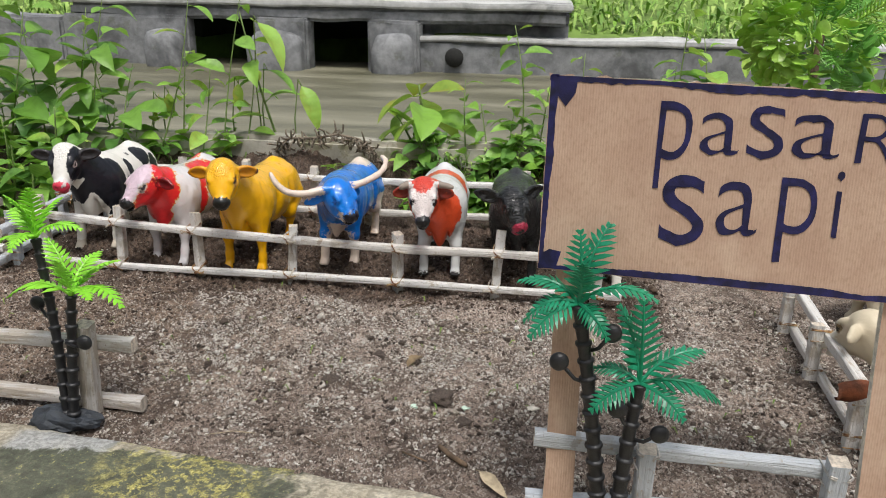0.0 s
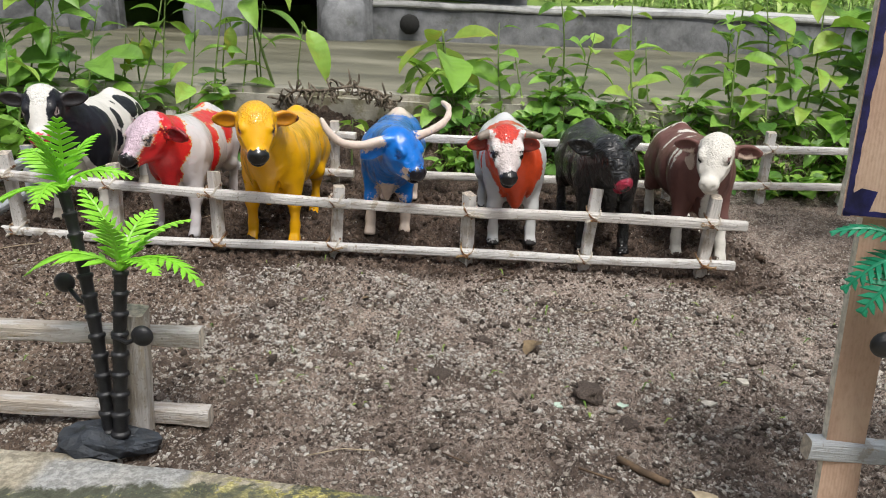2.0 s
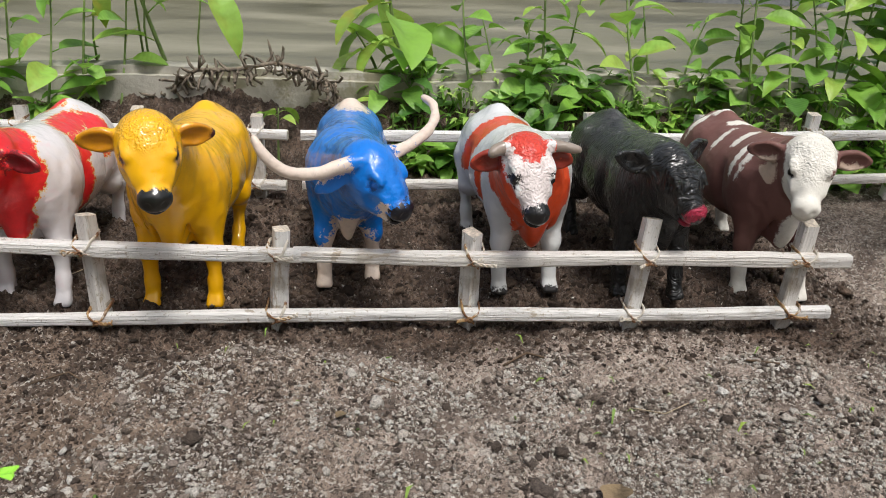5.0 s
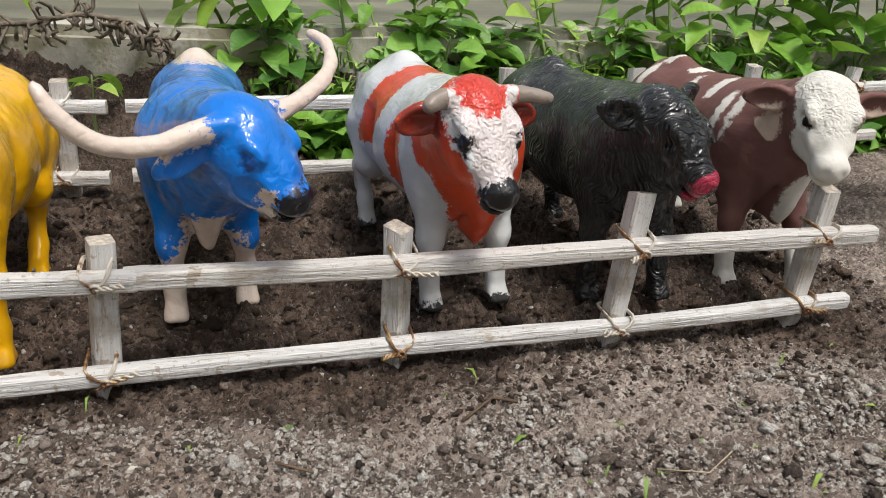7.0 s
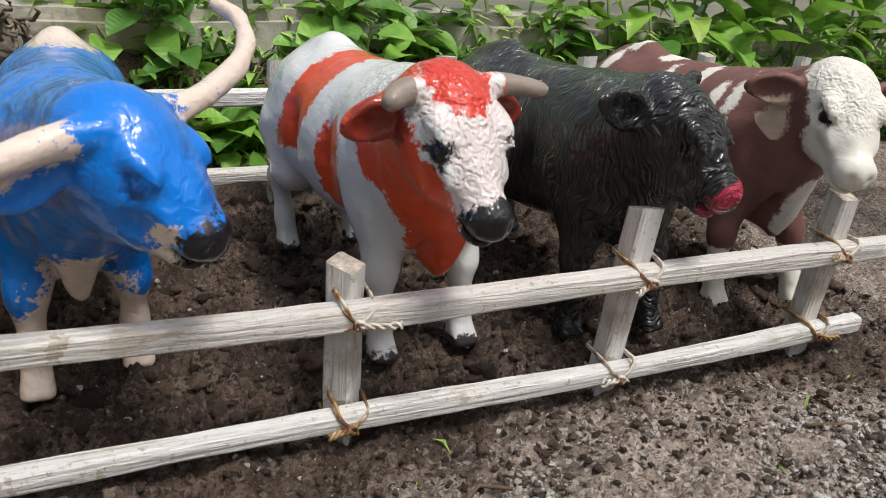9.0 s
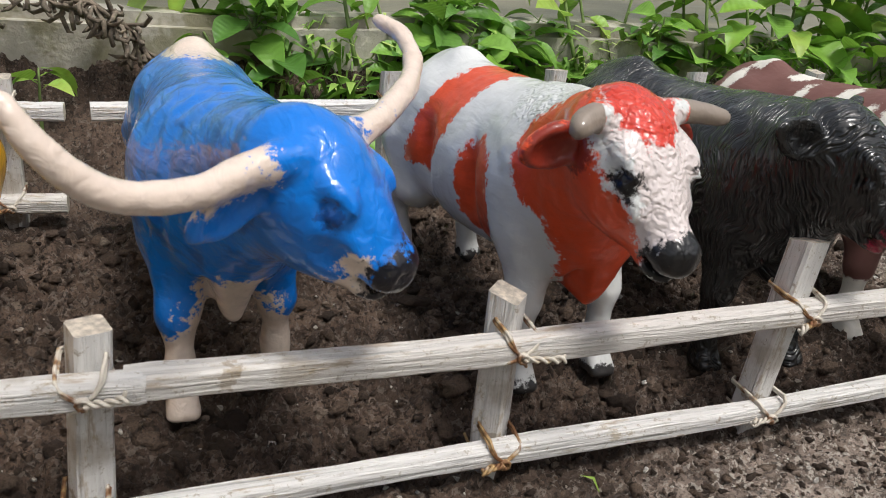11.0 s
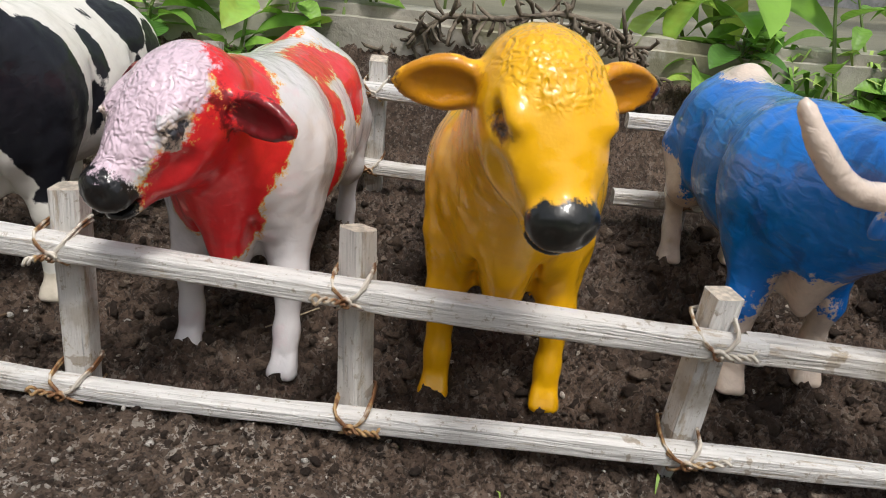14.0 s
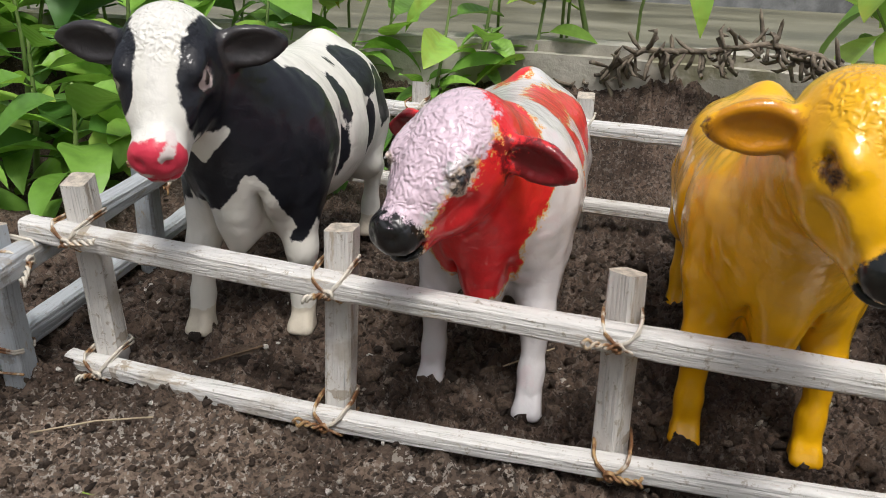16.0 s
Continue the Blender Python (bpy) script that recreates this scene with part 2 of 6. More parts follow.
def part(name, bm, material, parent=None, label="", smooth=True):
    """Links a bmesh as one mesh object under a thing or a part."""
    bmesh.ops.recalc_face_normals(bm, faces=bm.faces)
    me = bpy.data.meshes.new(name)
    bm.to_mesh(me)
    bm.free()
    for m in material if isinstance(material, (list, tuple)) else [material]:
        me.materials.append(m)
    if smooth:
        me.polygons.foreach_set("use_smooth", [True] * len(me.polygons))
    ob = new(name, me)
    ob.parent = parent
    if label:
        ob["label"] = label
    return ob


def shared(name, mesh, parent, m, label=""):
    ob = new(name, mesh)
    ob.parent = parent
    ob.matrix_local = m
    if label:
        ob["label"] = label
    return ob


def thing(name, label, category, group="", m=None):
    ob = new(name)
    ob.empty_display_size = 0.01
    if m is not None:
        ob.matrix_world = m
    return tagged(ob, label, category, group)


def tube(bm, pts, radii, sides=8, cap=True):
    """A swept tube through points."""
    pts = [Vector(p) for p in pts]
    if not isinstance(radii, (list, tuple)):
        radii = [radii] * len(pts)
    up, rings = Vector((0.13, 0.31, 0.94)), []
    for i, p in enumerate(pts):
        d = (pts[min(i + 1, len(pts) - 1)] - pts[max(i - 1, 0)]).normalized()
        if abs(d.dot(up)) > 0.95:
            up = Vector((0.9, 0.3, 0.1))
        a = d.cross(up).normalized()
        up = a.cross(d).normalized()
        rings.append([bm.verts.new(p + (a * math.cos(q) + up * math.sin(q)) * radii[i])
                      for q in (2 * math.pi * k / sides for k in range(sides))])
    for r, s in zip(rings, rings[1:]):
        for k in range(sides):
            bm.faces.new((r[k], r[(k + 1) % sides], s[(k + 1) % sides], s[k]))
    if cap:
        bm.faces.new(rings[0][::-1]), bm.faces.new(rings[-1])
    return rings


def along(a, b, turn=0.0):
    """A frame at a with its x towards b."""
    a, b = Vector(a), Vector(b)
    return Matrix.Translation(a) @ (b - a).to_track_quat("X", "Z").to_matrix().to_4x4() @ pose(0, 0, 0, turn)


def stick(name, a, b, w, h, material, parent, seed, bend=0.0, cut=None, label=""):
    """A split stick from a to b with chamfered edges and uneven faces; its local x runs along it."""
    rnd = random.Random(seed)
    length = (Vector(b) - Vector(a)).length
    n = max(5, int(length / 0.012))
    bm, rings = bmesh.new(), []
    ph = rnd.random() * 6
    for i in range(n + 1):
        x = length * i / n
        sag = bend * math.sin(math.pi * i / n)
        ww = w * (1 + 0.05 * math.sin(ph + x * 60) + rnd.uniform(-0.025, 0.025)) / 2
        hh = h * (1 + 0.05 * math.sin(ph * 2 + x * 45) + rnd.uniform(-0.025, 0.025)) / 2
        c = 0.22 * min(ww, hh) * rnd.uniform(0.7, 1.4)
        oy, oz = 0.0004 * math.sin(ph + 33 * x), sag + 0.0005 * math.sin(ph * 3 + 27 * x)
        ring = [(ww, hh - c), (ww - c, hh), (c - ww, hh), (-ww, hh - c), (-ww, c - hh), (c - ww, -hh), (ww - c, -hh), (ww, c - hh)]
        slant = rnd.uniform(-0.001, 0.001) if i in (0, n) else 0
        rings.append([bm.verts.new((x + slant * (1 if y > 0 else -1), y + oy, z + oz)) for y, z in ring])
    for r, s in zip(rings, rings[1:]):
        for k in range(8):
            bm.faces.new((r[k], r[(k + 1) % 8], s[(k + 1) % 8], s[k]))
    ends = [bm.faces.new(rings[0][::-1]), bm.faces.new(rings[-1])]
    if cut:
        for f in ends:
            f.material_index = 1
    ob = part(name, bm, [material, cut or material], parent, label, smooth=False)
    ob.matrix_world = along(a, b)
    return ob


def lumps(name, spots, material, parent=None, seed=0, fine=1):
    """Many small uneven stones as one mesh: spots of x, y, z, radius."""
    rnd = np.random.RandomState(seed)
    bm = bmesh.new()
    bmesh.ops.create_icosphere(bm, subdivisions=fine, radius=1)
    bmesh.ops.rotate(bm, cent=(0, 0, 0), matrix=Euler((0.5, 0.8, 0.2)).to_matrix(), verts=bm.verts)
    v0 = np.array([v.co[:] for v in bm.verts])
    f0 = np.array([[v.index for v in f.verts] for f in bm.faces])
    bm.free()
    spots = np.asarray(spots)
    n = len(spots)
    sc = spots[:, 3][:, None, None] * rnd.uniform(0.5, 1.45, (n, 1, 3)) * np.array([1, 1, 0.75])
    jit = 1 + rnd.uniform(-0.55, 0.5, (n, len(v0), 1)) * (1.0 if fine == 1 else 0.75)
    ang = rnd.uniform(0, 6.283, n)
    v = v0[None] * jit * sc
    co, si = np.cos(ang)[:, None], np.sin(ang)[:, None]
    v = np.stack([v[:, :, 0] * co - v[:, :, 1] * si, v[:, :, 0] * si + v[:, :, 1] * co, v[:, :, 2]], 2) + spots[:, None, :3]
    f = f0[None] + (np.arange(n) * len(v0))[:, None, None]
    me = bpy.data.meshes.new(name)
    me.vertices.add(n * len(v0))
    me.vertices.foreach_set("co", v.ravel())
    f = f.reshape(-1, 3)
    me.loops.add(f.size)
    me.loops.foreach_set("vertex_index", f.ravel())
    me.polygons.add(len(f))
    me.polygons.foreach_set("loop_start", np.arange(0, f.size, 3))
    me.update(calc_edges=True)
    me.validate()
    me.materials.append(material)
    ob = new(name, me)
    ob.parent = parent
    return ob


def sheet(name, xs, ys, height, material):
    """A height field over a grid of xs and ys."""
    X, Y = np.meshgrid(xs, ys)
    Z = np.vectorize(height)(X, Y)
    n = len(xs)
    verts = np.stack([X.ravel(), Y.ravel(), Z.ravel()], 1)
    faces = [(r * n + c, r * n + c + 1, (r + 1) * n + c + 1, (r + 1) * n + c) for r in range(len(ys) - 1) for c in range(n - 1)]
    return mesh_ob(name, verts, faces, material)


def spaced(*stops):
    """Coordinates from runs of (start, step) up to the last start."""
    out = []
    for (a, step), (b, _) in zip(stops, stops[1:]):
        out += list(np.arange(a, b - step * 0.01, step))
    return out + [stops[-1][0]]


# ---- ground, ledge, ditch and far bank ----
def kerb_edge(x):
    """The line at which the concrete kerb ends and the soil begins."""
    return 0.388 - 0.105 * (x + 0.306) + 0.004 * noise.noise((x * 30, 0, 0))


def soil_height(x, y):
    z = 0.0075 * math.exp(-((x + 0.425) / 0.045) ** 2 - ((y - 0.705) / 0.06) ** 2) + 0.0045 * noise.noise((x * 14, y * 14, 3)) + 0.0020 * noise.noise((x * 55, y * 55, 1))
    if not (-0.6 < x < 0.45 and 0.3 < y < 0.96):
        return z - 0.001
    pen = max(0.0, min(1.0, (y - 0.600) / 0.05)) if x < 0.12 else 0.0
    z -= 0.0036 * max(0.0, 1 - abs(y - 0.628) / 0.022) * max(0.0, min(1.0, (0.11 - x) / 0.03))
    bed = max(0.0, min(1.0, (y - 0.652) / 0.016)) * max(0.0, min(1.0, (0.125 - x) / 0.04)) * max(0.0, min(1.0, (x + 0.40) / 0.08))
    z += 0.0042 * bed * bed * (3 - 2 * bed)
    rough = 0.55 + 0.6 * abs(noise.noise((x * 22, y * 22, 4)))
    crumb = 0.0060 * abs(noise.noise((x * 190, y * 190, 7))) + 0.0042 * abs(noise.noise((x * 400, y * 400, 2))) + 0.0012 * noise.noise((x * 900, y * 900, 1))
    clod = 0.0095 * abs(noise.noise((x * 95, y * 95, 9))) + 0.0060 * abs(noise.noise((x * 250, y * 250, 5))) + 0.0013 * noise.noise((x * 800, y * 800, 3))
    return z + (1 - pen) * crumb * rough + pen * (clod - 0.0014) - 0.0024


def ground_height(x, y):
    if y < 0.88:
        return soil_height(x, y) if y > 0.2 else soil_height(x, y) * 0.3 - 0.02
    if y < 1.03:
        return soil_height(x, y) + min(1.0, max(0.0, (y - 0.88) / 0.03)) * 0.058 * (1 + 0.25 * noise.noise((x * 20, 0, 8))) - (0.2 if y > 0.935 else 0)
    if y < 2.56 or (y < 3.2 and -1.64 < x < -0.38):
        return -0.16 + 0.01 * noise.noise((x * 3, y * 3, 0))
    return 0.055 + 0.22 * min(9.0, max(0.0, y - 2.68)) + 0.02 * noise.noise((x * 2, y * 2, 5))


GRASS_SOIL = plain_material("bank_earth", (0.17, 0.27, 0.055), 0.9, 0.5, 9, 0.6)
gx = spaced((-400, 100), (-20, 4), (-4, 0.5), (-0.9, 0.02), (-0.54, 0.0022), (-0.46, 0.0011), (0.16, 0.0022), (0.26, 0.02), (0.9, 0.5), (4, 4), (20, 95), (400, 1))
gy = spaced((-400, 100), (-20, 4), (-2, 0.5), (0.2, 0.02), (0.34, 0.0020), (0.46, 0.0011), (0.68, 0.0024), (0.88, 0.02), (1.05, 0.1), (2.5, 0.03), (2.6, 0.2), (5, 1), (12, 12), (24, 94), (400, 1))
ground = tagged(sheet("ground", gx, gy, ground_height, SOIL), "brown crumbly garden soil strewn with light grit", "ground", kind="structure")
ground.data.materials.append(GRASS_SOIL)
for poly in ground.data.polygons:
    cx, cy, _ = poly.center
    if cy > 1.0 or cy < -2 or abs(cx) > 5:
        poly.material_index = 1


def scatter(count, x0, x1, y0, y1, r0, r1, seed, keep=lambda x, y: True, power=2.5, sit=(-0.1, 0.5)):
    rnd, out = random.Random(seed), []
    while len(out) < count:
        x, y = rnd.uniform(x0, x1), rnd.uniform(y0, y1)
        if keep(x, y):
            r = r0 + (r1 - r0) * rnd.random() ** power
            out.append((x, y, soil_height(x, y) + r * rnd.uniform(*sit), r))
    return out


def in_pen(x, y):
    """Damp dark soil: the pen, the strip along its fence and the west end."""
    s = 0.05 * noise.noise((x * 16, y * 16, 2))
    return (y + s > 0.610 and x < 0.12) or (x + s * 1.5 < -0.27 and y > 0.43)


clumped = lambda x, y: open_soil(x, y) and noise.noise((x * 60, y * 60, 5)) > -0.15
open_soil = lambda x, y: y > kerb_edge(x) + 0.004 and not in_pen(x, y)
tagged(lumps("soil_crumbs", scatter(17000, -0.5, 0.32, 0.34, 0.66, 0.0003, 0.0014, 3, clumped, 2.4) + scatter(17000, -0.46, 0.22, 0.50, 0.66, 0.0002, 0.0011, 13, clumped, 2.2), CRUMB, None, 1), "loose crumbs of brown soil", "soil", kind="stuff")
tagged(lumps("pen_crumbs", scatter(14000, -0.55, 0.13, 0.60, 0.80, 0.0003, 0.0014, 5, in_pen, 2.4) + scatter(9000, -0.55, -0.2, 0.43, 0.655, 0.0002, 0.0010, 6, in_pen, 2.2), CRUMB_PEN, None, 2), "loose clods of dark damp soil", "soil", kind="stuff")
tagged(lumps("grit", scatter(14000, -0.42, 0.26, 0.34, 0.64, 0.0003, 0.0014, 8, lambda x, y: clumped(x, y) and noise.noise((x * 31, y * 31, 44)) > -0.12, 2.6) + scatter(12000, -0.34, 0.16, 0.48, 0.65, 0.0003, 0.0010, 9, lambda x, y: clumped(x, y) and noise.noise((x * 26, y * 26, 41)) > 0.02, 2.0), PEBBLE, None, 3), "pale grit and small pebbles on soil", "gravel", kind="stuff")
tagged(lumps("pebbles", scatter(900, -0.30, 0.24, 0.42, 0.64, 0.0008, 0.0025, 48, open_soil, 3.2, (-0.5, 0.2)), PEBBLE, None, 9, 2), "small pale pebbles half sunk in soil", "gravel", kind="stuff")
tagged(lumps("pen_grit", scatter(1500, -0.5, 0.12, 0.46, 0.74, 0.0003, 0.0012, 38, in_pen, 3.0), PEBBLE, None, 7), "few pale grains on damp soil", "gravel", kind="stuff")
tagged(lumps("clods", scatter(2600, -0.45, 0.25, 0.40, 0.66, 0.0006, 0.0024, 18, clumped, 3.2), CRUMB, None, 4, 2), "crumbling clods of brown soil", "soil", kind="stuff")
tagged(lumps("pen_clods", scatter(3400, -0.50, 0.12, 0.655, 0.80, 0.0008, 0.0036, 19, in_pen, 3.0, (-0.6, 0.15)) + scatter(1800, -0.50, 0.12, 0.43, 0.655, 0.0005, 0.0017, 20, in_pen, 2.5), CRUMB_PEN, None, 5, 2), "crumbling clods of dark damp soil", "soil", kind="stuff")
tagged(lumps("dark_clods", scatter(3000, -0.45, 0.25, 0.40, 0.66, 0.0004, 0.0015, 28, lambda x, y: open_soil(x, y) and noise.noise((x * 45, y * 45, 15)) > 0.12, 2.6), CLOD_DARK, None, 6, 2), "dark crumbling clods of damp soil", "soil", kind="stuff")


# ---- toy cattle ----
def unit(v):
    v = np.asarray(v, float)
    return v / np.linalg.norm(v)


class Clay:
    """A signed distance field on a grid, built up from rounded forms that melt into one another."""

    def __init__(self, lo, hi, step):
        self.lo, self.step = np.array(lo, float), step
        self.size = np.ceil((np.array(hi) - self.lo) / step).astype(int) + 1
        self.d = np.full(self.size, 0.02, np.float32)

    def block(self, lo, hi):
        a = np.clip(np.floor((np.asarray(lo) - self.lo) / self.step).astype(int), 0, self.size - 1)
        b = np.clip(np.ceil((np.asarray(hi) - self.lo) / self.step).astype(int) + 1, 1, self.size)
        ax = [self.lo[i] + np.arange(a[i], b[i]) * self.step for i in range(3)]
        return tuple(slice(p, q) for p, q in zip(a, b)), np.stack(np.meshgrid(*ax, indexing="ij"), -1)

    def join(self, where, e, k, cut=False):
        o = self.d[where]
        if cut:
            e = -e
            h = np.maximum(k - np.abs(o - e), 0) / k
            self.d[where] = np.maximum(o, e) + h * h * k / 4
        else:
            h = np.maximum(k - np.abs(o - e), 0) / k
            self.d[where] = np.minimum(o, e) - h * h * k / 4

    def cone(self, a, b, ra, rb, k=0.006):
        a, b = np.asarray(a, float), np.asarray(b, float)
        pad = max(ra, rb) + k + 0.004
        where, p = self.block(np.minimum(a, b) - pad, np.maximum(a, b) + pad)
        ab = b - a
        t = np.clip(((p - a) @ ab) / max(ab @ ab, 1e-9), 0, 1)
        self.join(where, np.linalg.norm(p - a - t[..., None] * ab, axis=-1) - (ra + (rb - ra) * t), k)

    def chain(self, pts, radii, k=0.004):
        for a, b, ra, rb in zip(pts, pts[1:], radii, radii[1:]):
            self.cone(a, b, ra, rb, k)

    def egg(self, c, r, k=0.006, frame=None, cut=False):
        c, r = np.asarray(c, float), np.asarray(r, float)
        pad = r.max() + k + 0.004
        where, p = self.block(c - pad, c + pad)
        q = p - c
        if frame is not None:
            q = q @ np.asarray(frame).T
        n = np.linalg.norm(q / r, axis=-1)
        g = np.linalg.norm(q / (r * r), axis=-1)
        self.join(where, n * (n - 1) / np.maximum(g, 1e-6), k, cut)

    def surface(self):
        """Vertices and quads of the zero level (surface nets)."""
        d, s = self.d, self.d < 0
        n = np.array(d.shape) - 1
        acc, cnt = np.zeros((*n, 3), np.float32), np.zeros(tuple(n), np.float32)
        off = [(i, j, k) for i in (0, 1) for j in (0, 1) for k in (0, 1)]
        view = lambda o: tuple(slice(q, q + m) for q, m in zip(o, n))
        for o in off:
            for ax in range(3):
                if o[ax]:
                    continue
                e = list(o)
                e[ax] = 1
                d0, d1 = d[view(o)], d[view(e)]
                hit = (d0 < 0) != (d1 < 0)
                t = np.where(hit, d0 / np.where(hit, d0 - d1, 1), 0)
                cnt += hit
                for q in range(3):
                    acc[..., q] += hit * (o[q] + (t if q == ax else 0))
        live = cnt > 0
        ids = np.full(tuple(n), -1)
        ids[live] = np.arange(live.sum())
        cell = np.argwhere(live)
        verts = self.lo + (cell + acc[live] / cnt[live][:, None]) * self.step
        quads = []
        for ax in range(3):
            u, w = [q for q in range(3) if q != ax]
            a, b = [slice(None)] * 3, [slice(None)] * 3
            a[ax], b[ax] = slice(0, -1), slice(1, None)
            flip = s[tuple(a)] != s[tuple(b)]
            at = np.argwhere(flip)
            at = at[(at[:, u] > 0) & (at[:, w] > 0) & (at[:, u] < n[u]) & (at[:, w] < n[w])]
            ins = s[tuple(at.T)]
            ring = []
            for du, dw in ((1, 1), (0, 1), (0, 0), (1, 0)):
                c = at.copy()
                c[:, u] -= du
                c[:, w] -= dw
                ring.append(ids[tuple(c.T)])
            f = np.stack(ring, 1)
            turn = ins if ax != 1 else ~ins
            f[~turn] = f[~turn][:, ::-1]
            quads.append(f)
        return verts, np.concatenate(quads)


def blob(p, c, r):
    """Signed distance of points to an ellipsoid, roughly."""
    r = np.asarray(r, float)
    return (np.linalg.norm((p - np.asarray(c)) / r, axis=1) - 1) * r.min()


def blobs(p, *cr):
    return np.min([blob(p, c, r) for c, r in cr], axis=0)


def gem(p, c, r):
    """As blob(), but with straight edges and corners."""
    r = np.asarray(r, float)
    return (np.sum(np.abs((p - np.asarray(c)) / r), axis=1) - 1) * r.min()


def bow(pts, radii, steps=5):
    """A smooth curve through points."""
    out, rad = [], []
    q = [pts[0], *pts, pts[-1]]
    for i in range(len(pts) - 1):
        a, b, c, d = q[i:i + 4]
        for t in [k / steps for k in range(steps)]:
            out.append(0.5 * (2 * b + (c - a) * t + (2 * a - 5 * b + 4 * c - d) * t * t + (3 * b - a - 3 * c + d) * t ** 3))
            rad.append(radii[i] + (radii[i + 1] - radii[i]) * t)
    return out + [pts[-1]], rad + [radii[-1]]


def cow(label, at, yaw, poll, nose, material, masks, stride=(0.038, -0.047), horns=None, big=1.0, ear=(0.5, 0.0), feet=(0, 0, 0, 0),
        wide=1.0, mz=1.0, hs=1.0, ridge=0.0068, tail=True, el=1.0, ex=0.0128):
    """A moulded toy cow that faces -y when yaw is 0. poll, nose: world places of the crown's and the muzzle's middle."""
    m = pose(*at, 0, 0, yaw - 90)
    inv = m.inverted()
    P, N = np.array(inv @ Vector(poll)), np.array(inv @ Vector(nose))
    hx = unit(N - P)
    hy = unit(np.cross((0, 0, 1), hx))
    hz = np.cross(hx, hy)
    H = np.stack([hx, hy, hz])
    L = np.linalg.norm(N - P)
    g = big
    w = wide * big
    head = lambda x, y, z: P + np.array((x, y, z)) @ H
    pts = list(horns or ())
    lo, hi = np.array((-0.105, -0.040, -0.006)), np.array((0.062, 0.040, 0.105 * g))
    for q in (P, N, head(-0.006, 0.031, 0.012), head(-0.006, -0.031, 0.012)):
        lo, hi = np.minimum(lo, q - 0.016), np.maximum(hi, q + 0.016)
    hornpts = []
    for q in pts:
        row = [np.array(inv @ Vector(v[:3])) if len(v) > 4 else head(*v[:3]) for v in q]
        row, rad = bow(row, [v[3] for v in q])
        hornpts.append((row, rad))
        for v in row:
            lo, hi = np.minimum(lo, v - 0.008), np.maximum(hi, v + 0.008)
    c = Clay(lo, hi, 0.0010)
    fx, rx = stride
    # trunk
    c.egg((0.018, 0, 0.0640 * g), (0.036, 0.0205 * w, 0.0225 * g), 0.01)
    c.egg((-0.012, 0, 0.057 * g), (0.046, 0.0265 * w, 0.0275 * g), 0.014)
    c.egg((rx + 0.006, 0, 0.061 * g), (0.026, 0.0205 * w, 0.0225 * g), 0.012)
    c.cone((0.030, 0, 0.074 * g), (rx - 0.004, 0, 0.0745 * g), 0.008, 0.007, 0.012)
    c.cone((rx + 0.006, 0, 0.0780 * g + ridge), (rx - 0.012, 0, 0.072 * g + ridge * 0.5), 0.0042, 0.0045, 0.007)
    for s in (-1, 1):
        c.egg((fx - 0.010, s * 0.0135 * w, 0.057 * g), (0.014, 0.0095, 0.021 * g), 0.007)
        c.egg((rx, s * 0.0125 * w, 0.055 * g), (0.018, 0.0105, 0.023 * g), 0.008)
        c.egg((rx + 0.012, s * 0.014 * w, 0.072 * g), (0.008, 0.005, 0.005), 0.008)
    c.egg((fx + 0.004, 0, 0.047 * g), (0.012, 0.010 * w, 0.017 * g), 0.009)
    c.egg((fx + 0.006, 0, 0.036 * g), (0.0050, 0.0036, 0.010), 0.004)
    c.egg((fx - 0.006, 0, 0.020 * g), (0.016, 0.0085 * w, 0.016 * g), 0.006, None, cut=True)
    for s in (-1, 1):
        c.egg((fx + 0.007, s * 0.0082 * w, 0.044 * g), (0.009, 0.0030, 0.019), 0.004, None, cut=True)
    for s in (-1, 1):
        c.egg((fx - 0.028, s * 0.0275 * w, 0.056 * g), (0.0030, 0.0050, 0.017 * g), 0.006, None, cut=True)
        c.egg((rx + 0.023, s * 0.0270 * w, 0.054 * g), (0.0035, 0.0050, 0.016 * g), 0.006, None, cut=True)
    # neck and dewlap
    c.cone((0.028, 0, 0.069 * g), P - hx * 0.004 - hz * 0.001, 0.0195, 0.0115, 0.014)
    c.cone((0.036, 0, 0.052 * g), P - hz * 0.011 + hx * 0.004, 0.011, 0.007, 0.012)
    # legs
    k = 0
    for x, hoof in ((fx, 0.0), (rx, 0.0)):
        for s in (-1, 1):
            dx = feet[k]
            k += 1
            y = s * 0.0165 * w
            if x > 0:
                row = [(x - 0.006, s * 0.0135 * w, 0.048 * g), (x - 0.001 + dx * 0.5, y, 0.029 * g), (x + dx * 0.9, y, 0.011), (x + 0.001 + dx, y, 0.007)]
                c.chain(row, (0.0098, 0.0046, 0.0032, 0.0036), 0.0045)
            else:
                row = [(x - 0.002, s * 0.0125 * w, 0.050 * g), (x + 0.004 + dx * 0.4, y, 0.036 * g), (x - 0.011 + dx * 0.8, y, 0.029 * g), (x - 0.006 + dx * 0.9, y, 0.011), (x - 0.004 + dx, y, 0.007)]
                c.chain(row, (0.0140, 0.0072, 0.0040, 0.0031, 0.0036), 0.0045)
            e = np.array(row[-1])
            c.cone(e + (-0.0005, 0, 0.0), e + (0.0002, 0, -0.0068), 0.0034, 0.0045, 0.0015)
            for q in (-1, 1):
                c.cone(e + (0.0016, q * 0.0014, -0.0020), e + (0.0044, q * 0.0018, -0.0070), 0.0024, 0.0030, 0.0008)
